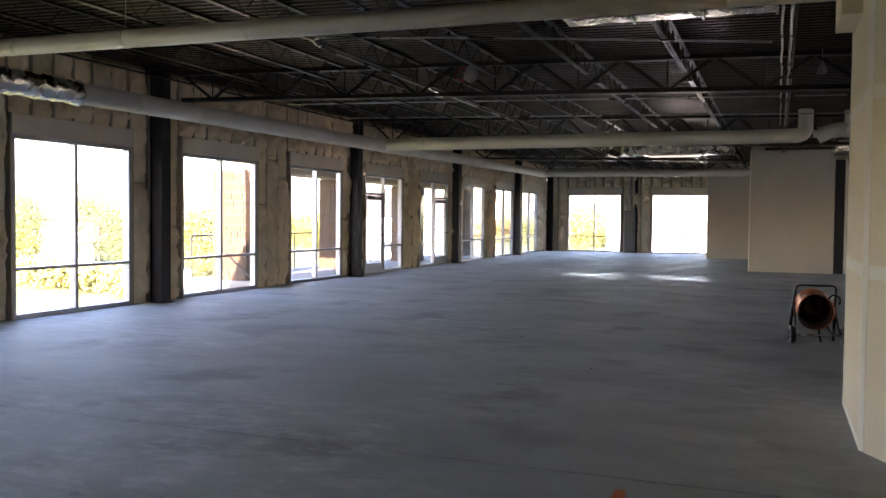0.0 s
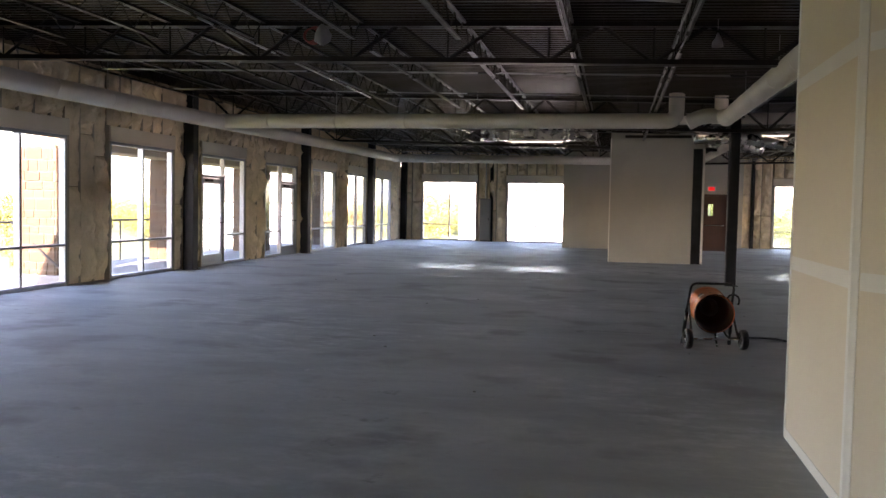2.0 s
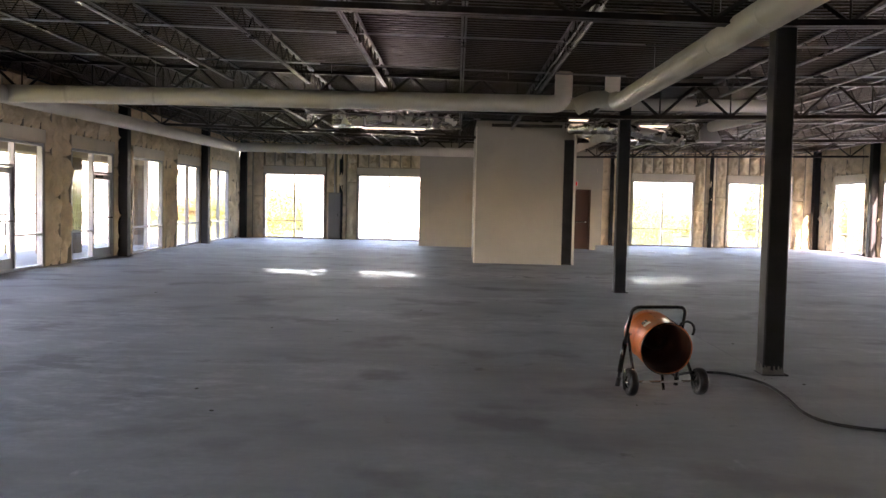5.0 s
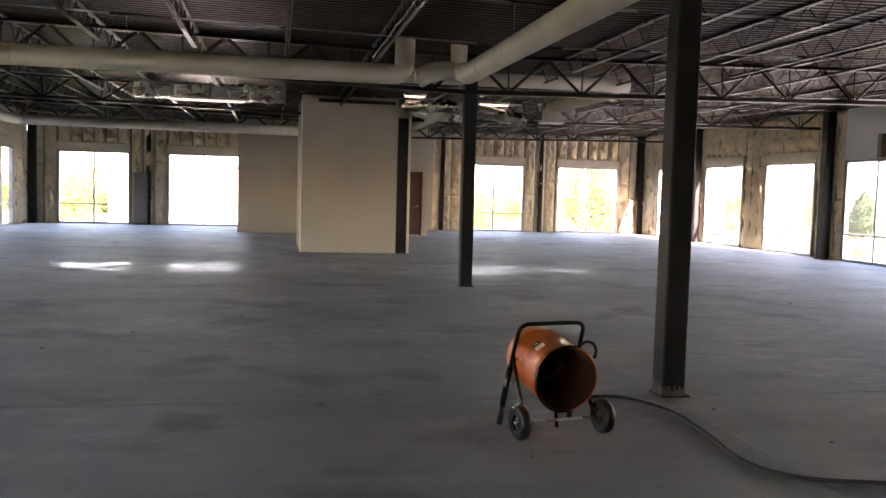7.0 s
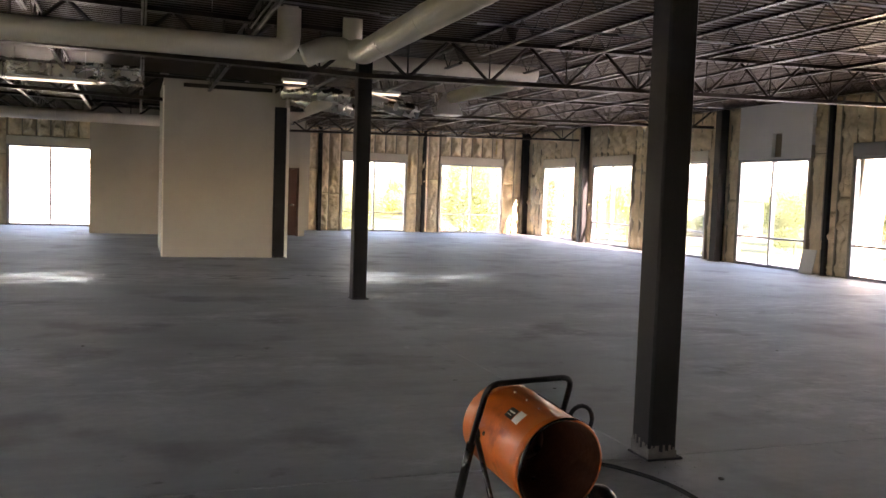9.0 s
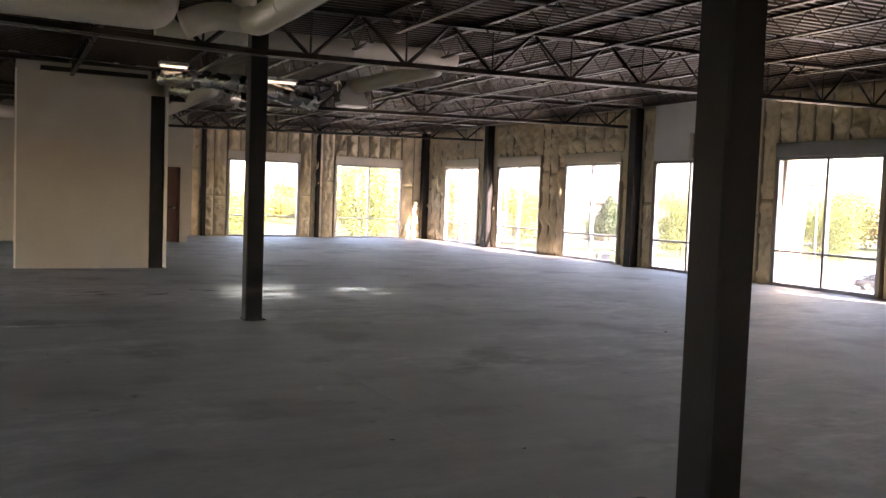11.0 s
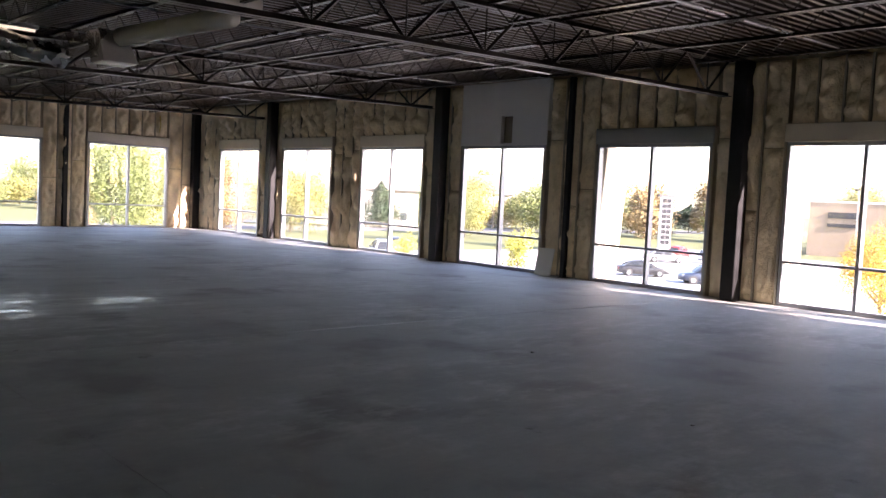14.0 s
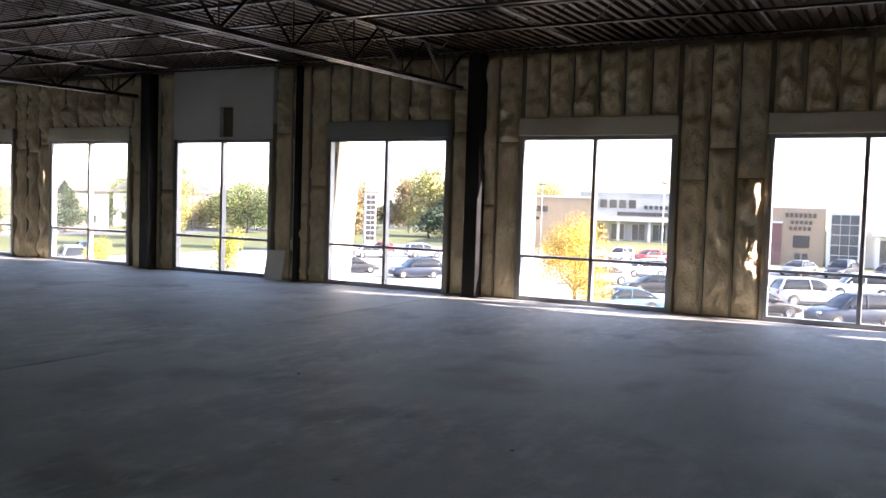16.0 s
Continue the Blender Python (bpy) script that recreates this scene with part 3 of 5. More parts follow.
part("housing", boxes((3.08, 32.7, 2.29, 3.36, 32.748, 2.46), bevel=0.006), PLASTIC, ex)
part("lit_face", boxes((3.10, 32.694, 2.305, 3.34, 32.7, 2.445)), EXITRED, ex, "glowing red face")


# ---- roof: deck, girders, joists, bridging ----
def roof_deck():
    bm = bmesh.new()
    xs = (WX - 0.3, MID, EX + 0.3)
    prof, y = [], SY - 0.3
    while y < NY + 0.3:
        prof += [(y, 0.0), (y + 0.062, 0.0), (y + 0.076, 0.05), (y + 0.139, 0.05)]
        y += 0.153
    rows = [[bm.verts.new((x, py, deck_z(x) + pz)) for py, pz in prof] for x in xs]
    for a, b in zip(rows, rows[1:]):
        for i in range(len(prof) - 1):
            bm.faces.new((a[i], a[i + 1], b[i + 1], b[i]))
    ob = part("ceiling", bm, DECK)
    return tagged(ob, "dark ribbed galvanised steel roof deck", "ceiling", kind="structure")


roof_deck()
lid = part("roof_cover", boxes((WX - 0.33, SY - 0.33, 4.32, EX + 0.33, NY + 0.33, 4.45), (WX - 0.33, SY - 0.33, 4.1, WX - 0.3, NY + 0.33, 4.32), (EX + 0.3, SY - 0.33, 4.1, EX + 0.33, NY + 0.33, 4.32),
                               (WX - 0.3, NY + 0.3, 3.9, EX + 0.3, NY + 0.33, 4.32), (WX - 0.3, SY - 0.33, 3.9, EX + 0.3, SY - 0.3, 4.32)), STUCCO)
tagged(lid, "flat roof covering over the steel deck", "roof", kind="structure")

DEPTHS = (0.5, 0.5, 0.49, 0.61, 0.51, 0.52)


def girder(y, xa, xb, GIRDER_D, n=9):
    """A steel truss girder from xa to xb on the line y, with panels of V webs."""
    g = thing("roof_girder", (xa, y, deck_z(xa) - GIRDER_D), "dark steel open-web roof girder spanning between columns", "girder", "roof girders")
    zt = lambda x: deck_z(x) - 0.035
    zb = lambda x: deck_z(x) - GIRDER_D

    def chord(z, half):
        bm = bmesh.new()
        for s in (-1, 1):
            p = [(xa, y + s * 0.012, z(xa)), (xb, y + s * 0.012, z(xb))]
            vs = []
            for (px, py, pz) in p:
                vs.append([bm.verts.new((px, py + s * dy, pz + dz)) for dy, dz in ((0, -half), (0.075, -half), (0.075, -half + 0.012), (0.012, -half + 0.012), (0.012, half), (0, half))])
            for k in range(6):
                bm.faces.new((vs[0][k], vs[0][(k + 1) % 6], vs[1][(k + 1) % 6], vs[1][k]))
            bm.faces.new(vs[0][::-1])
            bm.faces.new(vs[1])
        return bm

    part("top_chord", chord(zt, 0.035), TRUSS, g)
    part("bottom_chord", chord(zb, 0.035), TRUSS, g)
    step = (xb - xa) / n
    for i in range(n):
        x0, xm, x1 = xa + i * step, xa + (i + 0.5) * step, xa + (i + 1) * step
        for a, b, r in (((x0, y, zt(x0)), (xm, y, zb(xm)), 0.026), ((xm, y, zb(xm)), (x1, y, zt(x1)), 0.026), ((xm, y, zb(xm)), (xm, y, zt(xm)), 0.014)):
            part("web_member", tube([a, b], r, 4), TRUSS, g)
    return g


for y, dep in zip(GRID, DEPTHS):
    girder(y, WX + 0.28, MID, dep)
    girder(y, MID, EX - 0.28, dep)

JOIST_D = 0.30
JOIST_X = [11.74 - 1.36 * k for k in range(8)] + [0.41 - 1.343 * k for k in range(8)]


def joist(length):
    """An open-web bar joist along y with a bent-rod web, its top at z = 0."""
    j = thing("bar_joist", (0, 0, 0), "grey steel open-web bar joist under the roof deck", "joist", "bar joists")
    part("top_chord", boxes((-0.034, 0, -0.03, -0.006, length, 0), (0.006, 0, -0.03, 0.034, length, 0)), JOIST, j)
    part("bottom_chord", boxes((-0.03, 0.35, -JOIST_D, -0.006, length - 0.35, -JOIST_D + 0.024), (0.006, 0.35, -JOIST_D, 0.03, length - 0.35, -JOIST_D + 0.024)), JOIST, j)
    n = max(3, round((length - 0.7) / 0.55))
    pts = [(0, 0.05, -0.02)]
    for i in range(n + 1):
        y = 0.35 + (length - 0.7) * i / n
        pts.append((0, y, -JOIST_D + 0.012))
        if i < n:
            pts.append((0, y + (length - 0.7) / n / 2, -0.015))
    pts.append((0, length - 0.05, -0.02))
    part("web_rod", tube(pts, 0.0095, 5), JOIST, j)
    return j


spans = list(zip([SY] + GRID, GRID + [NY]))
for ya, yb in spans:
    first = None
    for x in JOIST_X:
        at = Matrix.Translation((x, ya + 0.06, deck_z(x) - 0.004))
        if first is None:
            first = joist(yb - ya - 0.12)
            first.matrix_basis = at
        else:
            copy_thing(first, at)
    if ya > 5:
        for f in (1 / 3, 2 / 3):
            yy = ya + (yb - ya) * f
            for xa, xb in ((JOIST_X[-1], MID), (MID, JOIST_X[0])):
                br = part("joist_bridging", tube([(xa, yy, deck_z(xa) - JOIST_D + 0.036), (xb, yy, deck_z(xb) - JOIST_D + 0.036)], 0.014, 5), CONDUIT)
                tagged(br, "thin steel bridging rod across the joists", "bridging", "joist bridging")

# ---- ducts ----
def duct(points, r, label, name="round_duct", seams=(), mat=None, caps=True):
    p = [Vector(q) for q in points]
    d = thing(name, p[0], label, "duct", "ceiling ducts")
    part("pipe", tube(rounded(points, r * 1.3, 5), r, 20), mat or DUCT, d, smooth=True)
    run = (p[-1] - p[0])
    n = int(run.length / 1.5)
    for a, b in zip(p, p[1:]):
        L = (b - a).length
        for i in range(1, int(L / 1.5) + 1):
            c = a + (b - a).normalized() * (i * 1.5 - 0.4)
            if i * 1.5 - 0.4 < L - r:
                dd = (b - a).normalized()
                part("seam_ring", tube([c - dd * 0.015, c + dd * 0.015], r + 0.004, 20), mat or DUCT, d, smooth=False)
            if i % 2 == 0 and abs((b - a).normalized().z) < 0.5:
                part("hanger", tube([c + Vector((0, 0, r)), Vector((c.x, c.y, deck_z(c.x)))], 0.004, 4), CONDUIT, d)
    return d


PALE = "pale painted round sheet-metal duct"
duct([(-8.75, 6.3, 3.19), (-8.75, 31.5, 3.36), (1.6, 31.5, 3.32)], 0.152, PALE + " along the west windows")
duct([(-8.75, 16.2, 3.28), (0.79, 16.2, 3.28), (0.79, 16.2, 3.9)], 0.15, PALE + " with an elbow up to the deck")
duct([(1.02, 16.4, 3.26), (1.3, 16.4, 3.4), (1.72, 16.4, 3.4), (1.68, 15.9, 3.29), (1.62, 4.85, 3.20)], 0.148, PALE + " running over the steel columns")
duct([(1.65, 16.4, 3.4), (1.65, 16.4, 3.9)], 0.13, PALE + " riser up to the deck")
duct([(-8.7, 4.2, 3.375), (0.9, 4.2, 3.315)], 0.094, PALE + ", slim, crossing the room")
duct([(1.0, 18.25, 3.53), (5.2, 18.3, 3.56)], 0.12, PALE + " ending in a domed cap")
duct([(5.05, 18.6, 3.46), (4.62, 20.75, 3.38)], 0.12, PALE + " leading to a register boot")
duct([(2.6, 22.6, 3.3), (2.6, 29.5, 3.3)], 0.12, PALE + " behind the drywall shaft")


def foil_tube(points, r, label):
    d = thing("flex_duct", points[0], label, "duct", "foil ducts")
    dense = []
    pts = rounded(points, 0.3, 6)
    for a, b in zip(pts, pts[1:]):
        k = max(1, int((b - a).length / 0.05))
        dense += [a.lerp(b, i / k) for i in range(k)]
    rad = [r * (1 + (0.05 if i % 2 else -0.04)) for i in range(len(dense))]
    part("foil_sleeve", tube(dense, rad, 18, wobble=0.22), FOIL, d, smooth=True)
    return d


foil_tube([(-8.75, 4.9, 3.18), (-8.75, 6.32, 3.19)], 0.16, "shiny foil-wrapped section of duct by the west windows")
foil_tube([(1.7, 22.6, 3.45), (2.6, 22.1, 3.42), (3.3, 22.0, 3.36), (3.8, 22.0, 3.24), (4.4, 22.0, 3.17)], 0.145, "crinkled silver foil flexible duct sagging from the ceiling")
foil_tube([(2.2, 24.6, 3.48), (3.1, 24.0, 3.38), (3.7, 24.2, 3.3)], 0.16, "crinkled silver foil flexible duct below the deck")


def foil_box(x0, y0, z0, x1, y1, z1, label, crumple=1.0):
    d = thing("foil_duct", ((x0 + x1) / 2, (y0 + y1) / 2, z0), label, "duct", "foil ducts")
    n = max(1, round((x1 - x0) / 0.75))
    for i in range(n):
        a, b = x0 + (x1 - x0) * i / n, x0 + (x1 - x0) * (i + 1) / n
        bm = boxes((a + 0.008, y0, z0, b - 0.008, y1, z1))
        bmesh.ops.subdivide_edges(bm, edges=bm.edges[:], cuts=6, use_grid_fill=True)
        for v in bm.verts:
            q = noise.noise(v.co * 5.0)
            v.co += crumple * Vector((0, 0.025 * q, 0.03 * noise.noise(v.co * 6 + Vector((3, 1, 2)))))
        part("section", bm, FOIL, d, smooth=True)
        part("flange", boxes((b - 0.012, y0 - 0.02, z0 - 0.02, b + 0.012, y1 + 0.02, z1 + 0.02)), CONDUIT, d)
    return d


foil_box(-4.05, 22.4, 3.38, -0.9, 22.95, 3.70, "foil-wrapped rectangular duct hung below the deck")
foil_box(-1.75, 5.45, 3.505, 0.25, 5.73, 3.66, "foil-wrapped rectangular duct hung below the deck", 0.3)

boot = thing("register_boot", (4.6, 21.0, 3.05), "grey sheet-metal register boot with a pale open mouth", "duct")
bmb = boxes((4.4, 20.76, 3.06, 4.86, 21.2, 3.45))
for v in bmb.verts:
    if v.co.z > 3.3:
        v.co.x = 4.5 + (v.co.x - 4.63) * 0.75
part("boot_body", bmb, CONDUIT, boot)
part("boot_mouth", boxes((4.42, 20.78, 3.045, 4.84, 21.18, 3.06)), PLASTIC, boot)


def strip_light(x0, x1, y, z):
    s = thing("strip_light", ((x0 + x1) / 2, y, z), "lit fluorescent strip light hung under the deck", "lamp", "strip lights")
    part("housing", boxes((x0, y - 0.07, z + 0.03, x1, y + 0.07, z + 0.09), bevel=0.01), PLASTIC, s)
    part("lamp_tube", tube([(x0 + 0.03, y, z + 0.015), (x1 - 0.03, y, z + 0.015)], 0.02, 10), TUBELIGHT, s)
    for x in (x0 + 0.15, x1 - 0.15):
        part("hanger", tube([(x, y, z + 0.09), (x, y, deck_z(x))], 0.004, 4), CONDUIT, s)


strip_light(3.25, 3.95, 21.95, 3.455)
strip_light(1.65, 2.15, 22.35, 3.60)
strip_light(-3.2, -1.75, 22.2, 3.30)

for i, x in enumerate((0.30, 0.39)):
    c = thing("conduit_run", (x, 5.0, 3.4), "bright metal-clad cable strapped under the joists", "conduit", "conduits")
    pts = [(x + 0.006 * math.sin(k * 1.7 + i), 5.0 + k * 0.5, deck_z(x) - JOIST_D - 0.03 + 0.008 * math.sin(k * 2.3)) for k in range(23)]
    part("cable", tube(pts, 0.012, 6), CONDUIT, c, smooth=True)
c = thing("conduit_run", (-4.8, 5.8, 3.6), "bright bent metal conduit under the joists", "conduit", "conduits")
part("cable", tube(rounded([(0.2, 6.95, 3.46), (-3.04, 6.2, 3.57), (-4.8, 5.78, 3.6), (-5.02, 6.3, 3.61), (-5.07, 15.0, 3.62)], 0.25), 0.014, 6), CONDUIT, c, smooth=True)


FILM = material("dusty_plastic_film", (0.24, 0.235, 0.225), 0.45, 0, 0.15, 30, 6, 0.2)


def pendant(x, y, z):
    p = thing("hanging_bag", (x, y, z), "small white plastic-wrapped ceiling device hanging from a girder", "fitting", "ceiling fittings")
    bm = lathe([(0, 0.012), (0.05, 0.03), (0.11, 0.065), (0.16, 0.07), (0.17, 0.02)], (x, y, z + 0.12), (0, 0, -1), 12)
    for v in bm.verts:
        v.co += Vector((0.012 * noise.noise(v.co * 30), 0.012 * noise.noise(v.co * 31), 0))
    part("wrapped_body", bm, FILM, p, smooth=True)
    part("stem", tube([(x, y, z + 0.11), (x, y, deck_z(x))], 0.005, 5), CONDUIT, p)


pendant(0.8, 9.4, 3.52)
rag = thing("hanging_rag", (-4.2, 9.42, 3.6), "crumpled white plastic rag with a loop of red wire", "rag")
bmg = lathe([(0, 0.01), (0.05, 0.05), (0.14, 0.10), (0.22, 0.09), (0.27, 0.03)], (-4.12, 9.42, 3.86), (0, 0, -1), 14)
for v in bmg.verts:
    v.co += Vector((0.04 * noise.noise(v.co * 14), 0.04 * noise.noise(v.co * 15), 0.02 * noise.noise(v.co * 13)))
part("plastic_rag", bmg, FILM, rag, smooth=True)
REDWIRE = material("red_wire", (0.32, 0.05, 0.04), 0.5)
for k in range(3):
    part("wire_loop", tube(arc((-4.28 + 0.02 * k, 9.42 + 0.015 * k, 3.72), (1, 0, 0), (0, 0.3, 1), 0.09 + 0.015 * k, 0, 345, 18), 0.008, 6, closed=True), REDWIRE, rag, smooth=True)

YELLOW = material("yellow_tape", (0.65, 0.45, 0.03), 0.5)
for x, z0, z1 in ((-7.2, 2.98, 3.5), (12.22, 3.12, 3.64)):
    tp = thing("yellow_tape", (x, NY - 0.08, z0), "short yellow strip hanging on the foamed wall", "tape", "yellow strips")
    part("strip", tube([(x, NY - 0.1, z1), (x + 0.02, NY - 0.13, (z0 + z1) / 2), (x - 0.01, NY - 0.11, z0)], 0.022, 6, flat=0.3), YELLOW, tp, smooth=True)
eb = thing("electrical_panel", (-5.95, NY - 0.12, 0.05), "tall grey metal electrical panel on the foamed wall", "panel")
PANELGREY = material("grey_enamel", (0.18, 0.172, 0.155), 0.45, 0.2, 0.08)
part("cabinet_body", boxes((-6.2, NY - 0.16, 0.06, -5.72, NY + 0.06, 1.9), bevel=0.01), PANELGREY, eb)
part("cabinet_door", boxes((-6.17, NY - 0.18, 0.1, -5.75, NY - 0.163, 1.86), bevel=0.005), PANELGREY, eb)
part("latch", boxes((-5.82, NY - 0.195, 0.95, -5.79, NY - 0.181, 1.05)), STEEL, eb)
part("feed_conduit", tube([(-5.95, NY - 0.1, 1.9), (-5.95, NY - 0.1, 3.9)], 0.03, 8), CONDUIT, eb)
part("plinth", boxes((-6.18, NY - 0.14, 0.0, -5.74, NY, 0.06)), JOINT, eb)


# ---- the heater on wheels, its hose ----
def heater():
    base = Vector((0.775, 8.72, 0))
    h = thing("drum_heater", base, "orange drum construction heater on two black rubber wheels", "heater")
    ax = Vector((0.177, -0.984, 0)).normalized()     # the mouth's direction
    rt = Vector((0.984, 0.177, 0)).normalized()
    up = Vector((0, 0, 1))

    def P(r, f, z):
        return base + rt * r + ax * f + up * z
    tilt = Vector((0.05, -0.99, -0.075)).normalized()
    c0 = P(-0.03, 0.0, 0.44)
    R = 0.21
    part("drum", lathe([(-0.27, R * 0.97), (-0.265, R), (-0.18, R), (-0.17, R + 0.004), (-0.16, R), (0.05, R), (0.27, R), (0.28, R + 0.005), (0.29, R), (0.305, R + 0.006), (0.312, R + 0.002), (0.312, R - 0.006)], c0, tilt, 36), ORANGE, h, smooth=True)
    # dark brown skin inside the orange drum
    part("liner", lathe([(0.310, R - 0.0065), (0.1, R - 0.012), (-0.1, R - 0.02), (-0.15, 0.12), (-0.15, 0.001)], c0, tilt, 30), DARKSTEEL, h, "dark brown inner liner", smooth=True)
    part("mouth_ring", tube(arc(c0 + tilt * 0.313, rt, tilt.cross(rt), R + 0.004, 0, 351, 40), 0.0065, 8, closed=True), BLACKTUBE, h, "black rolled rim", smooth=True)
    part("rear_guard", lathe([(-0.275, R * 0.97), (-0.30, R * 0.8), (-0.305, 0.02), (-0.30, 0.001)], c0, tilt, 30), BLACKTUBE, h)
    part("burner_cone", lathe([(0.1, 0.02), (0.0, 0.09), (-0.1, 0.10)], c0, tilt, 20), DARKSTEEL, h, smooth=True)
    # frame of bent tube
    fr = [P(-0.27, -0.235, 0.02), P(-0.25, -0.12, 0.46), P(-0.24, -0.02, 0.72), P(0.24, -0.02, 0.72), P(0.25, -0.12, 0.46), P(0.27, -0.235, 0.02)]
    part("frame_tube", tube(rounded(fr, 0.07, 6), 0.0145, 10), BLACKTUBE, h, smooth=True)
    for s in (-1, 1):
        part("leg", tube([P(s * 0.235, -0.12, 0.47), P(s * 0.26, 0.13, 0.11)], 0.013, 8), BLACKTUBE, h, smooth=True)
        bm = lathe([(0, 0.03), (0.05, 0.03), (0.05, 0.001)], P(s * 0.19, -0.12, 0.46), rt * s, 12)
        part("pivot_bracket", bm, BLACKTUBE, h)
        part("foot_cap", tube([P(s * 0.27, -0.237, 0.0), P(s * 0.267, -0.215, 0.08)], 0.02, 8), RUBBER, h)
        part("leg_sleeve", tube([P(s * 0.2655, -0.207, 0.13), P(s * 0.2515, -0.13, 0.42)], 0.021, 10), BLACKTUBE, h, smooth=True)
        bp = boxes((-0.012, -0.055, -0.065, 0.012, 0.055, 0.065), bevel=0.006)
        bmesh.ops.rotate(bp, verts=bp.verts[:], cent=(0, 0, 0), matrix=Matrix.Rotation(radians(10), 3, "Z"))
        bmesh.ops.translate(bp, verts=bp.verts[:], vec=P(s * 0.205, -0.08, 0.445))
        mount = part("mount_plate", bp, ORANGE, h, "orange bracket plate bolted to the drum")
        part("bolt", lathe([(0, 0.014), (0.012, 0.014), (0.016, 0.009), (0.016, 0.001)], P(s * 0.217, -0.06, 0.48), rt * s, 6), BLACKTUBE, mount)
        w = P(s * 0.305, 0.15, 0.115)
        d = rt * s
        wheel = part("wheel", lathe([(-0.03, 0.05), (-0.028, 0.075), (-0.036, 0.09), (-0.03, 0.108), (-0.012, 0.115), (0.012, 0.115), (0.03, 0.108), (0.036, 0.09), (0.028, 0.075), (0.03, 0.05)], w, d, 28), BLACKTUBE, h, "glossy black rubber tyre", smooth=True)
        part("rim", lathe([(-0.026, 0.0745), (-0.014, 0.06), (-0.02, 0.03), (-0.028, 0.018), (-0.028, 0.001)], w, d, 24), BLACKTUBE, wheel, smooth=True)
        part("rim", lathe([(0.026, 0.0745), (0.014, 0.06), (0.02, 0.03), (0.03, 0.018), (0.03, 0.001)], w, d, 24), BLACKTUBE, wheel, smooth=True)
        part("hub_cap", lathe([(0.03, 0.016), (0.04, 0.012), (0.042, 0.001)], w, d, 14), CHROME, wheel, smooth=True)
    part("axle", tube([P(-0.29, 0.15, 0.115), P(0.29, 0.15, 0.115)], 0.009, 8), CHROME, h, "thin steel axle rod")
    part("support_leg", tube([P(0.02, 0.0, 0.26), P(0.08, -0.06, 0.0)], 0.012, 8), BLACKTUBE, h, smooth=True)
    # small loop handle and the control box behind
    part("loop_handle", tube(arc(P(0.185, 0.12, 0.545), rt, up, 0.07, 170, -40, 10), 0.011, 8), BLACKTUBE, h, smooth=True)
    part("top_seam", tube([c0 + tilt * -0.1 + rt * 0.11 + up * 0.178, c0 + tilt * 0.3 + rt * 0.11 + up * 0.178], 0.006, 6), CHROME, h)
    cb = c0 + tilt * -0.16 + rt * -0.20
    part("side_plate", boxes((-0.02, -0.06, -0.05, 0.02, 0.06, 0.05)), ORANGE, h).location = cb - base
    # label on the drum's shoulder
    def patch(name, a0, a1, f0, f1, mat, rr):
        bm = bmesh.new()
        u = tilt.cross(rt)
        u = u if u.z > 0 else -u
        rows = []
        for i in range(5):
            th = radians(a0 + (a1 - a0) * i / 4)
            dirv = u * math.cos(th) - rt * math.sin(th)
            rows.append([bm.verts.new(c0 + tilt * f + dirv * rr) for f in (f0, f1)])
        for a, b in zip(rows, rows[1:]):
            bm.faces.new((a[0], a[1], b[1], b[0]))
        part(name, bm, mat, h)
    patch("black_label", 30, 45, 0.02, 0.09, LABELB, R + 0.0025)
    patch("white_label", 28, 46, 0.095, 0.15, LABELW, R + 0.0025)
    patch("label_bar", 35, 37, 0.03, 0.08, LABELW, R + 0.0035)
    patch("label_bar", 40, 41, 0.03, 0.07, LABELW, R + 0.0035)
    for k in range(4):
        part("rivet", lathe([(0, 0.006), (0.004, 0.005), (0.005, 0.0005)], c0 + tilt * (-0.2 + 0.12 * k) + up * 0.207 + rt * -0.03, up, 8), CHROME, h)
    return h


heater()
hose = thing("gas_hose", (1.1, 8.9, 0), "long black rubber hose lying loosely on the concrete floor", "hose")
hp = [(0.9, 9.0, 0.22), (1.0, 9.15, 0.05), (1.25, 9.55, 0.0125), (1.6, 9.6, 0.0125), (1.84, 9.15, 0.0125), (1.80, 8.5, 0.0125), (1.72, 8.05, 0.0125), (1.76, 7.72, 0.0125), (1.98, 7.55, 0.0125), (2.37, 7.46, 0.0125), (3.2, 7.25, 0.0125), (4.6, 6.2, 0.0125), (6.5, 5.6, 0.0125)]
part("hose_line", tube(rounded(hp, 0.3, 6), 0.0125, 8), RUBBER, hose, smooth=True)

# scraps and dust on the slab
rs = random.Random(9)
for i in range(26):
    x, y = rs.uniform(-6, 8), rs.uniform(3.5, 16)
    s = thing("debris_chip", (x, y, 0), "small dark chip of debris lying on the slab", "debris", "floor debris")
    bm = boxes((x, y, 0.0, x + rs.uniform(0.012, 0.032), y + rs.uniform(0.008, 0.022), rs.uniform(0.004, 0.010)))
    for v in bm.verts:
        v.co += Vector((rs.uniform(-0.006, 0.006), rs.uniform(-0.006, 0.006), 0))
    part("chip", bm, DUST, s)
dirt = thing("dirt_scatter", (1.8, 8.8, 0), "dark dirt and crumbs swept along the hose and column foot", "dirt", kind="stuff")
bmd = bmesh.new()
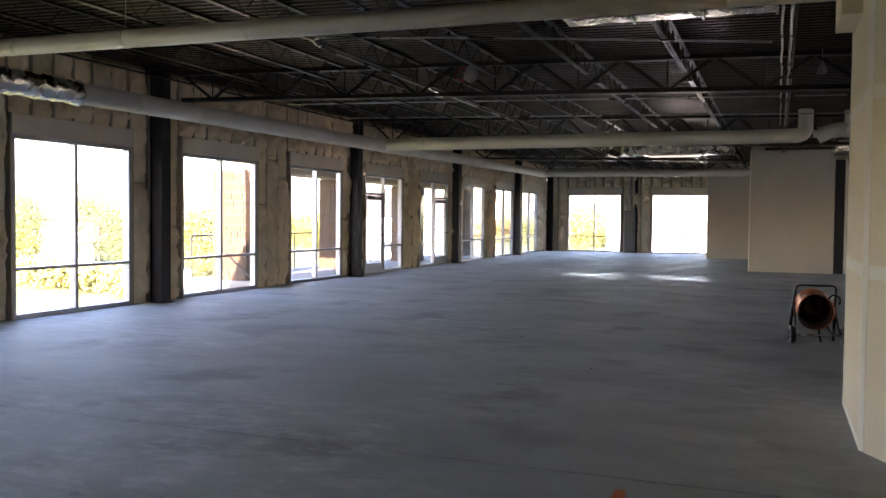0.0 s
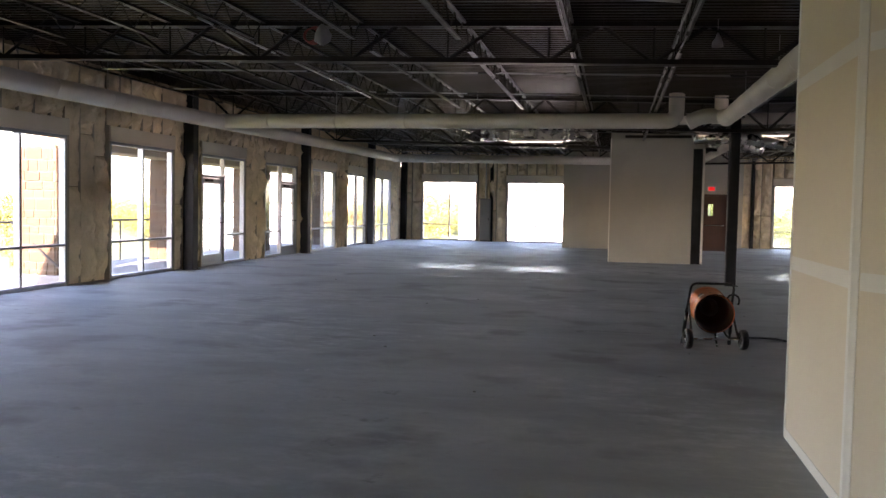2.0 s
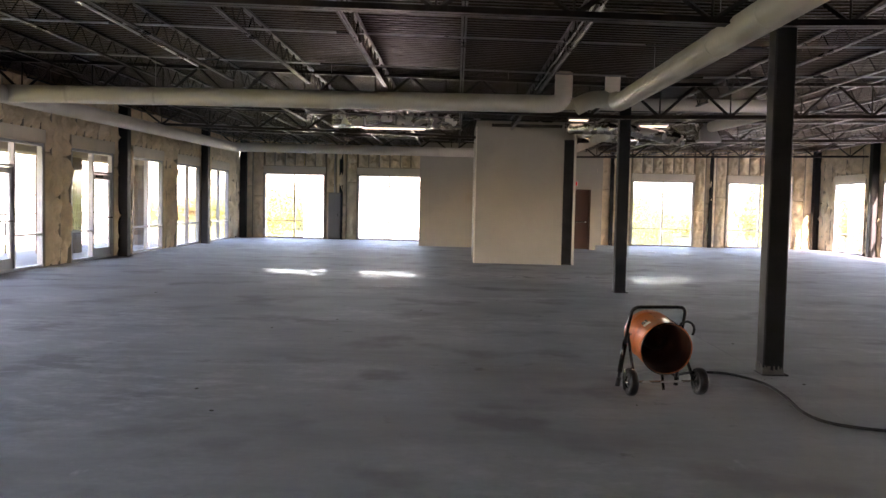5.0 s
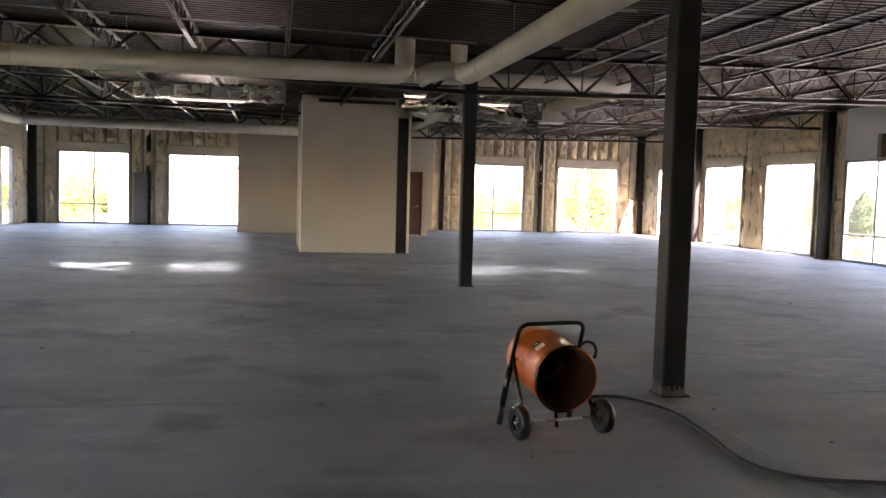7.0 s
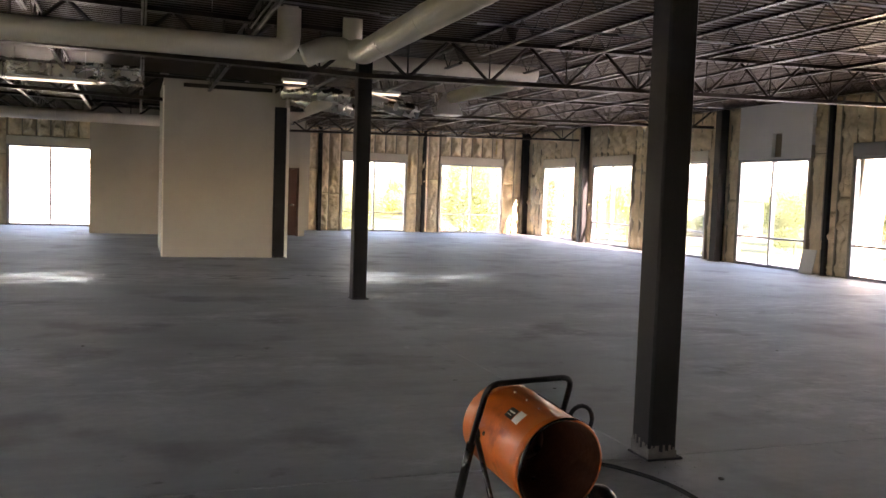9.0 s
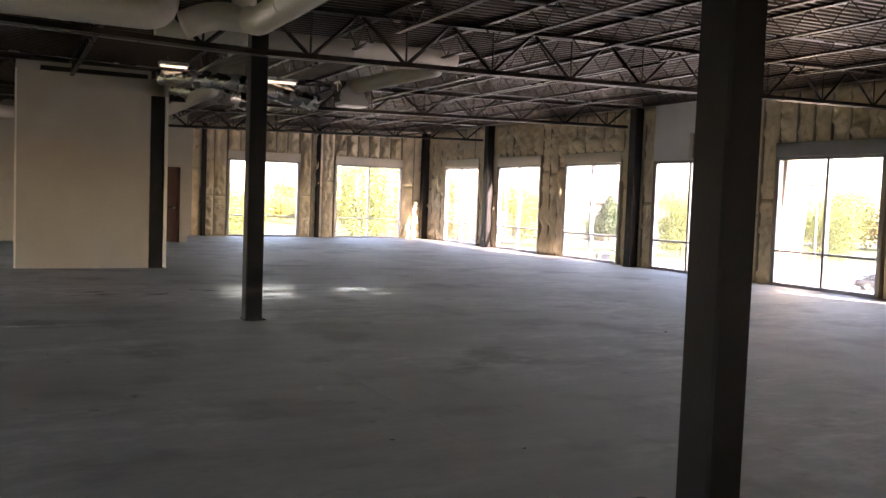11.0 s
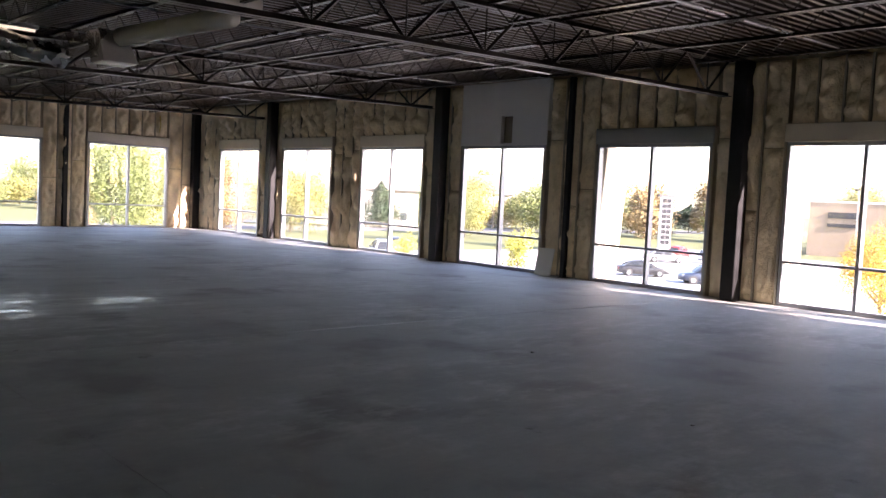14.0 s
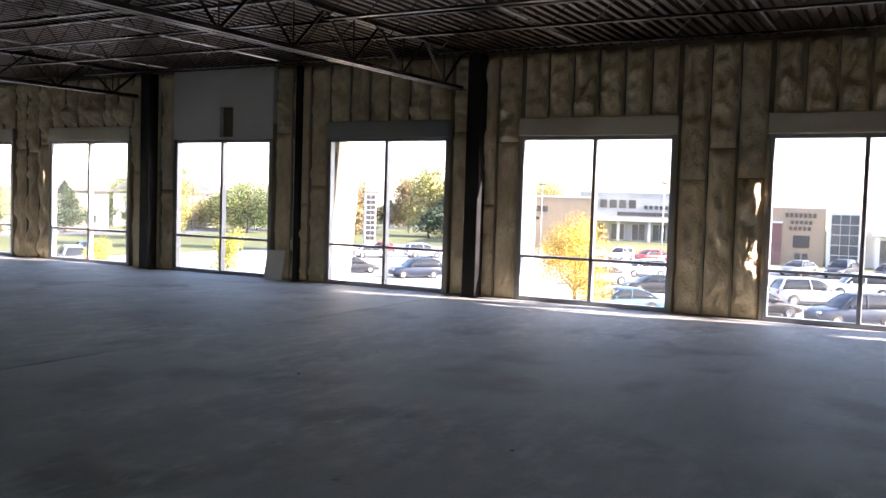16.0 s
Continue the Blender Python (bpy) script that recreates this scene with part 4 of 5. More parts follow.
for i in range(260):
    t = rs.random()
    cx, cy = (1.82 + 0.05 * math.sin(t * 5) - 0.1 * t, 9.3 - 1.5 * t) if i % 3 else (2.05 + rs.gauss(0, 0.12), 9.6 + rs.gauss(0, 0.12))
    x, y = cx + rs.gauss(0, 0.035), cy + rs.gauss(0, 0.05)
    q = rs.uniform(0.0012, 0.0035)
    box(bmd, x, y, 0.0, x + q * rs.uniform(0.7, 2.5), y + q, q * 0.6)
part("crumbs", bmd, DUST, dirt)
board = thing("leaning_board", (EX - 0.2, 21.15, 0), "pale gypsum offcut leaning against the wall by a window", "board")
bmb = boxes((EX - 0.03, 20.85, 0, EX - 0.015, 21.28, 0.55))
for v in bmb.verts:
    if v.co.z < 0.1:
        v.co.x -= 0.12
part("sheet", bmb, GYPSUM, board)

# ---- outside ----
LOTSURFACE = material("weathered_lot", (0.30, 0.295, 0.285), 0.9, 0, 0.18, 25, 0.15, 0.2)
GZ = -3.4
gnd = part("ground", boxes((-700, -700, GZ - 0.5, 700, 700, GZ)), GRASS)
tagged(gnd, "green autumn lawn running out to the distance", "ground", kind="structure")
lot = part("parking_lot", boxes((17.5, -60, GZ + 0.004, 88, 66, GZ + 0.03)), LOTSURFACE)
tagged(lot, "pale weathered parking lot with white bay lines", "parking lot", kind="structure")
road = part("road", boxes((-300, 96, GZ + 0.004, 400, 106, GZ + 0.025)), ASPHALT)
tagged(road, "asphalt street beyond the lawn", "road", kind="structure")
walk_e = part("pavement", boxes((14.0, -60, GZ + 0.004, 17.3, 66, GZ + 0.15)), PAVING)
tagged(walk_e, "pale concrete pavement along the building", "pavement", kind="structure")
kerb = part("kerb", boxes((17.3, -60, GZ + 0.004, 17.5, 66, GZ + 0.16), bevel=0.02), PAVING)
tagged(kerb, "pale concrete kerb", "kerb", kind="structure")
lower = part("lower_storey", boxes((WX - 0.33, SY - 0.33, GZ, EX + 0.33, NY + 0.33, -0.31)), STUCCO)
tagged(lower, "stuccoed lower storey of the building", "wall", kind="structure")
for x in (36, 52, 68):
    for k in range(34):
        y = -40 + k * 2.9
        ln = part("bay_line", boxes((x - 2.6, y - 0.05, GZ + 0.03, x + 2.6, y + 0.05, GZ + 0.034)), PAINTLINE)
        tagged(ln, "white painted parking bay line", "marking", "bay lines", "structure")

# entrance portal of pale stucco outside the east wall: two piers and an arch
portal = thing("entrance_portal", (EX + 0.5, 18.45, GZ), "pale stucco entrance portal with an arch, standing in the sun", "portal")
for ya, yb, lean in ((20.27, 20.85, -0.52), (16.2, 16.7, 0.3)):
    pier = boxes((EX + 0.155, ya, GZ, EX + 0.88, yb, 4.4))
    for v in pier.verts:                              # the reveal flares towards the arch
        if v.co.z > 4 and abs(v.co.y - (ya if lean < 0 else yb)) < 0.05:
            v.co.y += lean * 1.15
    part("portal_pier", pier, STUCCO, portal)
bmp = bmesh.new()
av = []
for i in range(17):
    th = math.pi * i / 16
    yy, zz = 18.3 - 1.4 * math.cos(th), 2.9 + 0.9 * math.sin(th)
    av.append([bmp.verts.new((x, yy, z)) for x in (EX + 0.3, EX + 0.88) for z in (zz, 4.4)])
for p, q in zip(av, av[1:]):
    for i, j in ((0, 1), (1, 3), (3, 2), (2, 0)):
        bmp.faces.new((p[i], p[j], q[j], q[i]))
part("portal_arch", bmp, STUCCO, portal)

# west porch: slab, stone piers, beam, soffit, rail
porch = thing("porch", (-12, 22, -0.3), "covered upper porch with stone piers and a metal rail", "porch", kind="structure")
part("porch_slab", boxes((-13.4, 14.6, -0.35, WX - 0.34, 31.5, -0.06), bevel=0.02), SHADED_PORCHSLAB, porch)
part("soffit", boxes((-13.1, 15.0, 2.95, WX - 0.34, 31.5, 3.1)), SOFFIT, porch)
part("beam", boxes((-12.55, 15.1, 2.62, -11.75, 31.5, 2.95), bevel=0.02), SOFFIT, porch)
part("top_rail", tube([(-13.25, 14.7, 1.0), (-13.25, 31.4, 1.0)], 0.025, 8), STEEL, porch)
for y in (14.7, 19.6, 24.8, 29.6):
    part("rail_post", tube([(-13.25, y, -0.06), (-13.25, y, 1.0)], 0.02, 6), STEEL, porch)
bmr = bmesh.new()
gv = [bmr.verts.new(p) for p in ((-13.1, 15.0, 3.1), (-10.2, 15.0, 3.1), (-10.2, 15.0, 4.4), (-13.1, 31.5, 3.1), (-10.2, 31.5, 3.1), (-10.2, 31.5, 4.4))]
for f in ((0, 1, 2), (3, 5, 4), (0, 2, 5, 3), (0, 3, 4, 1), (1, 4, 5, 2)):
    bmr.faces.new([gv[i] for i in f])
part("porch_roof", bmr, SOFFIT, porch)
# added triangle whose shape stands in for the shaded soffit underside
bmg = bmesh.new()
gv = [bmg.verts.new((x, y, z)) for x in (-11.7, -11.62) for y, z in ((14.62, 2.64), (15.75, 2.0), (15.75, 2.64))]
for f in ((0, 1, 2), (3, 5, 4), (0, 3, 4, 1), (1, 4, 5, 2), (2, 5, 3, 0)):
    bmg.faces.new([gv[i] for i in f])
part("gable_board", bmg, SOFFIT, porch, "added sloping panel standing in for the dark soffit underside")
part("stair_rail", tube([(-12.9, 14.9, 1.0), (-11.2, 14.3, 0.0), (-10.7, 14.1, -0.5)], 0.022, 8), STEEL, porch, "dark sloping stair rail")


def stone_pier(x, y, w):
    p = thing("stone_pier", (x, y, GZ), "square pier of tan and brown stone blocks", "pier", "stone piers")
    part("mortar_core", boxes((x - w / 2, y - w / 2, GZ, x + w / 2, y + w / 2, 2.62)), MORTAR, p)
    r2 = random.Random(int(y * 10))
    z = -0.4
    while z < 2.6:
        hh = r2.uniform(0.14, 0.26)
        hh = min(hh, 2.61 - z)
        for face in ("s", "e"):
            a = -w / 2
            while a < w / 2 - 0.05:
                ln = min(r2.uniform(0.16, 0.42), w / 2 - a)
                g, o = 0.012, r2.uniform(0.015, 0.035)
                if face == "s":
                    bm = boxes((x + a + g, y - w / 2 - o, z + g, x + a + ln - g, y - w / 2 + 0.01, z + hh - g))
                else:
                    bm = boxes((x + w / 2 - 0.01, y + a + g, z + g, x + w / 2 + o, y + a + ln - g, z + hh - g))
                part("stone_block", bm, STONE, p)
                a += ln
        z += hh
        if hh < 0.03:
            break


for y in (15.12, 20.4, 25.6, 30.8):
    stone_pier(-12.15, y, 0.9)


# ---- trees ----
def leaf_material(name, base):
    return material(name, base, 0.7, 0, 0.35, 2.0, 0.5, 0.0, per_object=0.3)


LEAF = {"green": leaf_material("green_leaves", (0.12, 0.15, 0.042)), "olive": leaf_material("olive_leaves", (0.23, 0.22, 0.055)),
        "yellow": leaf_material("yellow_leaves", (0.60, 0.38, 0.03)), "rust": leaf_material("rust_leaves", (0.24, 0.16, 0.06)),
        "gold": leaf_material("golden_green_leaves", (0.34, 0.33, 0.07)), "sapling": leaf_material("sapling_leaves", (0.34, 0.33, 0.05)), "dark": leaf_material("dark_needles", (0.03, 0.055, 0.02))}
BARK = material("bark", (0.10, 0.075, 0.055), 0.95, 0, 0.3, 12, 2, 0.5)


def crown_mesh(seed, leaves, size, h, w, conical=False):
    r3 = random.Random(seed)
    verts, faces = [], []
    lobes = [(Vector((r3.uniform(-0.6, 0.6) * w / 2, r3.uniform(-0.6, 0.6) * w / 2, h * r3.uniform(0.15, 0.85))), r3.uniform(0.22, 0.42) * w) for _ in range(11)]
    for _ in range(leaves):
        c, rad = r3.choice(lobes)
        d = Vector((r3.gauss(0, 1), r3.gauss(0, 1), r3.gauss(0, 1))).normalized()
        p = c + d * rad * r3.random() ** 0.4
        if conical:
            k = max(0.05, 1 - p.z / h)
            p = Vector((p.x * k * 1.3, p.y * k * 1.3, p.z))
        u = Vector((r3.gauss(0, 1), r3.gauss(0, 1), r3.gauss(0, 1))).normalized()
        v = u.cross(d).normalized() * size * r3.uniform(0.6, 1.3)
        u = u * size * r3.uniform(0.6, 1.3)
        i = len(verts)
        verts += [p - u, p + v * 0.6, p + u, p - v * 0.6]
        faces.append((i, i + 1, i + 2, i + 3))
    me = bpy.data.meshes.new("crown")
    me.from_pydata(verts, [], faces)
    return me


CROWNS = {}
SIZES = {"green": (9, 9), "olive": (8, 8), "rust": (8, 7), "dark": (9, 6), "gold": (8, 8), "sapling": (3.2, 2.0), "yellow": (5.4, 4.6)}


def tree(x, y, kind, h, w, label, seed=1, leaves=8500, size=0.21):
    """A trunk with limbs and a crown of many leaf clumps; crowns of one kind share a few meshes."""
    t = thing("tree", (x, y, GZ), label, "tree", "trees")
    trunk_h = h * 0.28
    bm = tube([(x, y, GZ), (x + 0.05, y, GZ + trunk_h * 0.6), (x, y + 0.05, GZ + trunk_h), (x + 0.1, y, GZ + h * 0.8)], [h * 0.022, h * 0.017, h * 0.014, h * 0.004], 8)
    r4 = random.Random(seed)
    for k in range(6):
        a = k * 1.05 + r4.random()
        z0 = GZ + h * r4.uniform(0.2, 0.45)
        tube([(x, y, z0), (x + math.cos(a) * w * 0.2, y + math.sin(a) * w * 0.2, z0 + h * 0.12), (x + math.cos(a) * w * 0.36, y + math.sin(a) * w * 0.36, z0 + h * 0.25)],
             [h * 0.01, h * 0.006, h * 0.002], 5, bm)
    part("trunk", bm, BARK, t)
    bh, bw = SIZES[kind]
    key = (kind, seed % 3, leaves)
    if key not in CROWNS:
        CROWNS[key] = crown_mesh(seed % 3 + 10 * len(kind), leaves, size, bh * 0.86, bw, kind == "dark")
        CROWNS[key].materials.append(LEAF[kind])
    cr = new("crown", CROWNS[key])
    cr.parent = t
    cr.location = (0, 0, h * 0.12)
    cr.rotation_euler = (0, 0, r4.uniform(0, 6.28))
    cr.scale = (w / bw, w / bw, h / bh)
    return t


tree(37.5, 23.6, "yellow", 5.0, 3.2, "young tree in bright yellow autumn leaf by the parking lot", seed=4, leaves=20000, size=0.05)
tree(36, 42.6, "sapling", 3.3, 2.0, "slim young yellow-green tree in the verge", seed=5, leaves=2600, size=0.07)
tree(32.5, 48.5, "sapling", 2.8, 1.7, "slim young yellow-green tree in the verge", seed=7, leaves=2600, size=0.07)
tree(30.5, 16.8, "yellow", 2.2, 0.8, "thin yellow sapling in the verge", seed=8)
rt = random.Random(21)
kinds = ["green", "olive", "green", "rust", "olive", "green", "dark", "olive", "green", "green"]
for i in range(64):        # belt to the north-east and north
    a = radians(24 + i * 1.75)
    r = rt.uniform(112, 165)
    k = kinds[rt.randrange(10)]
    north_side = i > 26
    h = rt.uniform(4.0, 7.4) if north_side else rt.uniform(5.0, 10.0)
    tree(2 + math.cos(a) * r, 20 + math.sin(a) * r, k, h, rt.uniform(6, 11), "broad tree in early autumn leaf beyond the street", seed=i, leaves=6500, size=0.2)
for i in range(44):        # belt to the west
    a = radians(118 + i * 2.0)
    far = a < radians(138)
    r = rt.uniform(88, 125) if far else rt.uniform(55, 88)
    k = ("gold", "olive", "gold", "green")[rt.randrange(4)]
    tree(-2 + math.cos(a) * r, 20 + math.sin(a) * r, k, rt.uniform(4.0, 6.0) if far else rt.uniform(4.5, 7.5), rt.uniform(6, 8.5), "leafy tree at the edge of the lawn", seed=i + 50, leaves=12000, size=0.125)
for x, y, k, h, w in ((66, 62, "green", 7.2, 6.5), (60, 74, "green", 6.5, 6.0), (71, 84, "olive", 7.0, 6.5), (52, 92, "olive", 7.5, 7.0), (26, 76, "green", 8.6, 8.5), (31, 80, "olive", 8.2, 7.5), (38, 84, "rust", 7.5, 7.0),
                      (74, 104, "dark", 6.8, 7.0), (66, 105, "green", 6.0, 6.5), (58, 108, "olive", 5.5, 6.5), (120, 58, "olive", 8.0, 9.5), (135, 66, "green", 8.0, 9.5), (17, 84, "green", 5.6, 6.0), (20.5, 70, "rust", 5.0, 3.6), (-17, 74, "olive", 6.2, 7.0)):
    tree(x, y, k, h, w, "rounded tree standing beyond the parking lot", seed=int(x + y), leaves=20000, size=0.105)


# ---- cars ----
CARGLASS = material("car_glass", (0.02, 0.023, 0.026), 0.08, 0, 0.1, 5, 1, 0.0)
PAINT = {n: material(n + "_car_paint", c, 0.35, 0.0, 0.05, 50, 1, 0.0, clear=0.25) for n, c in
         (("white", (0.75, 0.75, 0.75)), ("silver", (0.42, 0.43, 0.45)), ("black", (0.02, 0.02, 0.023)), ("blue", (0.012, 0.02, 0.042)), ("red", (0.42, 0.03, 0.03)), ("grey", (0.14, 0.15, 0.16)), ("teal", (0.05, 0.11, 0.17)))}
HEADLAMP = material("headlamp", (0.7, 0.7, 0.7), 0.15, 0.5, 0.05)
TAIL = material("tail_lamp", (0.4, 0.02, 0.02), 0.25)


def loft(rings, cap=True):
    """A closed skin through rings of equally many points."""
    bm = bmesh.new()
    rows = [[bm.verts.new(p) for p in ring] for ring in rings]
    for ra, rb in zip(rows, rows[1:]):
        for k in range(len(ra)):
            j = (k + 1) % len(ra)
            bm.faces.new((ra[k], ra[j], rb[j], rb[k]))
    if cap:
        bm.faces.new(rows[0][::-1])
        bm.faces.new(rows[-1])
    return bm


def body_ring(x, hw, z0, z1):
    """Cross-section of a car body at x: tucked sill, full waist, rounded shoulder."""
    half = [(hw * 0.80, z0), (hw * 0.95, z0 + 0.10), (hw, z0 + (z1 - z0) * 0.5), (hw * 0.985, z1 - 0.12), (hw * 0.93, z1 - 0.03), (hw * 0.72, z1)]
    return [(x, y, z) for y, z in half] + [(x, -y, z) for y, z in half[::-1]]


def cabin_ring(x, w0, w1, z0, z1):
    half = [(w0, z0), ((w0 + w1) / 2 + 0.03, (z0 + z1) / 2), (w1, z1 - 0.03), (w1 - 0.08, z1)]
    return [(x, y, z) for y, z in half] + [(x, -y, z) for y, z in half[::-1]]


CARS = {}


def car(x, y, turn, colour, kind, label):
    if (kind, colour) in CARS:
        c = copy_thing(CARS[kind, colour], pose(x, y, GZ + 0.03, 0, 0, turn) @ Matrix.Scale(0.86, 4))
        return tagged(c, label)
    suv = kind == "suv"
    c = thing("car", (0, 0, 0), label, "car", "parked cars")
    L, H, belt = (4.7, 1.74, 1.06) if suv else (4.7, 1.45, 0.94)
    e = L / 2
    nose = belt - 0.20
    body = part("body", loft([body_ring(-e, 0.70, 0.42, belt - 0.16), body_ring(-e + 0.08, 0.84, 0.32, belt - 0.04), body_ring(-e + 0.5, 0.91, 0.26, belt),
                       body_ring(-0.6, 0.92, 0.24, belt), body_ring(e - 1.35, 0.92, 0.24, belt - 0.02), body_ring(e - 0.9, 0.91, 0.25, belt - 0.07),
                       body_ring(e - 0.35, 0.88, 0.28, nose + 0.05), body_ring(e - 0.08, 0.80, 0.34, nose - 0.06), body_ring(e, 0.62, 0.42, nose - 0.2)]), PAINT[colour], c, smooth=True)
    if suv:
        st = [(-e + 0.10, belt - 0.01), (-e + 0.42, H - 0.12), (-e + 0.75, H - 0.02), (-0.4, H), (0.2, H - 0.03), (0.42, H - 0.10), (e - 1.25, belt - 0.02)]
    else:
        st = [(-e + 0.55, belt - 0.01), (-e + 1.15, H - 0.16), (-e + 1.45, H - 0.04), (-0.25, H), (0.15, H - 0.02), (0.38, H - 0.09), (e - 1.2, belt - 0.03)]
    z0 = belt - 0.03
    part("window_band", loft([cabin_ring(xx, 0.84, 0.84 - 0.26 * max(0.12, (zz - z0) / (H - z0)), z0, max(zz, z0 + 0.06)) for xx, zz in st]), CARGLASS, c, "dark tinted car windows", smooth=True)
    roof = [(xx, zz + 0.012) for xx, zz in st[1:-1]]
    part("roof", loft([[(xx, s * yy, zz + dz) for s, yy, dz in ((1, 0.60, -0.07), (1, 0.585, -0.01), (1, 0.45, 0.015), (-1, 0.45, 0.015), (-1, 0.585, -0.01), (-1, 0.60, -0.07))] for xx, zz in roof]), PAINT[colour], c, smooth=True)
    for s in (-1, 1):
        for (xa, za), (xb, zb), w in ((st[-1], st[-2], 0.05), (st[0], st[1], 0.11 if not suv else 0.16)):
            part("pillar", tube([(xa, s * 0.83, z0 + 0.02), ((xa + xb) / 2, s * 0.74, (z0 + zb) / 2 + 0.02), (xb, s * 0.60, zb - 0.02)], w * 0.55, 6), PAINT[colour], c)
        part("pillar", tube([(-0.25, s * 0.855, z0), (-0.3, s * 0.76, (z0 + H) / 2), (-0.35, s * 0.61, H - 0.06)], 0.035, 6), PAINT[colour], c)
        part("mirror", boxes((0.62, s * 0.88, belt - 0.02, 0.76, s * 1.03, belt + 0.12), bevel=0.03), PAINT[colour], c)
        part("headlight", boxes((e - 0.32, s * 0.62 - 0.16, nose - 0.16, e - 0.03, s * 0.62 + 0.16, nose - 0.03), bevel=0.04), HEADLAMP, c)
        part("tail_light", boxes((-e - 0.005, s * 0.66 - 0.12, belt - 0.34, -e + 0.14, s * 0.66 + 0.14, belt - 0.12), bevel=0.03), TAIL, c)
        part("sill", boxes((-0.95, s * 0.80, 0.2, 1.0, s * 0.90, 0.32), bevel=0.02), RUBBER, c)
        for wx in (-1.40, 1.42):
            part("wheel_arch", lathe([(0.0, 0.39), (0.012, 0.39), (0.012, 0.30), (0.0, 0.30)], (wx, s * 0.912, 0.36), (0, s, 0), 18), RUBBER, body)
            wh = part("wheel", lathe([(-0.1, 0.2), (-0.1, 0.31), (-0.06, 0.335), (0.06, 0.335), (0.1, 0.31), (0.1, 0.2)], (wx, s * 0.845, 0.335), (0, s, 0), 20), RUBBER, c, smooth=True)
            part("rim", lathe([(0.09, 0.215), (0.07, 0.19), (0.085, 0.05), (0.085, 0.001)], (wx, s * 0.845, 0.335), (0, s, 0), 12), CHROME, wh)
    part("front_bumper", boxes((e - 0.14, -0.6, 0.3, e + 0.02, 0.6, 0.44), bevel=0.03), RUBBER, c)
    part("rear_bumper", boxes((-e - 0.02, -0.66, 0.32, -e + 0.14, 0.66, 0.46), bevel=0.03), RUBBER, c)
    c.matrix_basis = pose(x, y, GZ + 0.03, 0, 0, turn) @ Matrix.Scale(0.86, 4)
    CARS[kind, colour] = c
    return c


for x, y, turn, colour, kind, label in (
        (43.3, 12.6, 125, "blue", "suv", "dark blue sport-utility car parked in the lot"),
        (44.2, 16.8, -55, "black", "sedan", "black saloon car parked in the lot"),
        (51.8, 15.2, -60, "silver", "suv", "silver sport-utility car parked in the lot"),
        (59, 13.2, 110, "white", "suv", "white sport-utility car parked in the lot"),
        (76.5, 18.4, 160, "grey", "sedan", "grey saloon car before the shops"),
        (76.3, 15.2, 165, "black", "suv", "black sport-utility car before the shops"),
        (77, 12.0, 165, "black", "suv", "black sport-utility car before the shops"),
        (52.3, 24.0, 125, "black", "sedan", "black saloon car parked in the lot"),
        (64.3, 27.8, 130, "white", "suv", "white sport-utility car parked in the lot"),
        (55.0, 28.2, 140, "silver", "sedan", "silver saloon car parked in the lot"),
        (82.5, 31.6, -40, "red", "sedan", "red saloon car parked before the shops"),
        (83, 35.2, 170, "white", "suv", "white sport-utility car parked before the shops"),
        (83.5, 38.4, 170, "white", "sedan", "white saloon car parked before the shops"),
        (40.6, 22.4, 130, "teal", "sedan", "blue saloon car close to the building"),
        (50.3, 44.2, -45, "black", "sedan", "black saloon car parked on asphalt"),
        (50, 39.1, 140, "blue", "suv", "dark blue sport-utility car parked on asphalt"),
        (64.6, 52.0, -40, "silver", "sedan", "silver saloon car parked in the lot"),
        (69, 49.3, -40, "silver", "suv", "silver sport-utility car parked in the lot"),
        (73, 56, 10, "red", "sedan", "red saloon car parked far off"),
        (39, 58.8, 60, "grey", "suv", "grey sport-utility car parked in the lot"),
        (45, 64.8, 60, "blue", "suv", "dark blue sport-utility car leaving the lot"),
        (-62, 57, 30, "white", "sedan", "white saloon car parked by a house")):
    car(x, y, turn, colour, kind, label)


# ---- buildings far off ----
BRICKTAN = material("tan_brick", (0.28, 0.205, 0.145), 0.9, 0, 0.15, 8, 0.3, 0.2)
PALEWALL = material("pale_facade", (0.55, 0.54, 0.52), 0.85, 0, 0.08, 8, 0.3, 0.1)
ROOF = material("shingle_roof", (0.11, 0.10, 0.095), 0.9, 0, 0.2, 6, 0.5, 0.2)
SIGNDARK = material("dark_sign", (0.016, 0.016, 0.02), 0.7)
PANE = material("dark_pane", (0.05, 0.06, 0.07), 0.1, 0, 0.1, 3, 1, 0.0)
# pale shop wall with the shade of its sunless front put into a greyer colour
SHADED_FACADE = material("shaded_pale_facade", (0.30, 0.31, 0.325), 0.85, 0, 0.08, 8, 0.3, 0.1)
MAROON = material("maroon_wall", (0.11, 0.04, 0.045), 0.8)


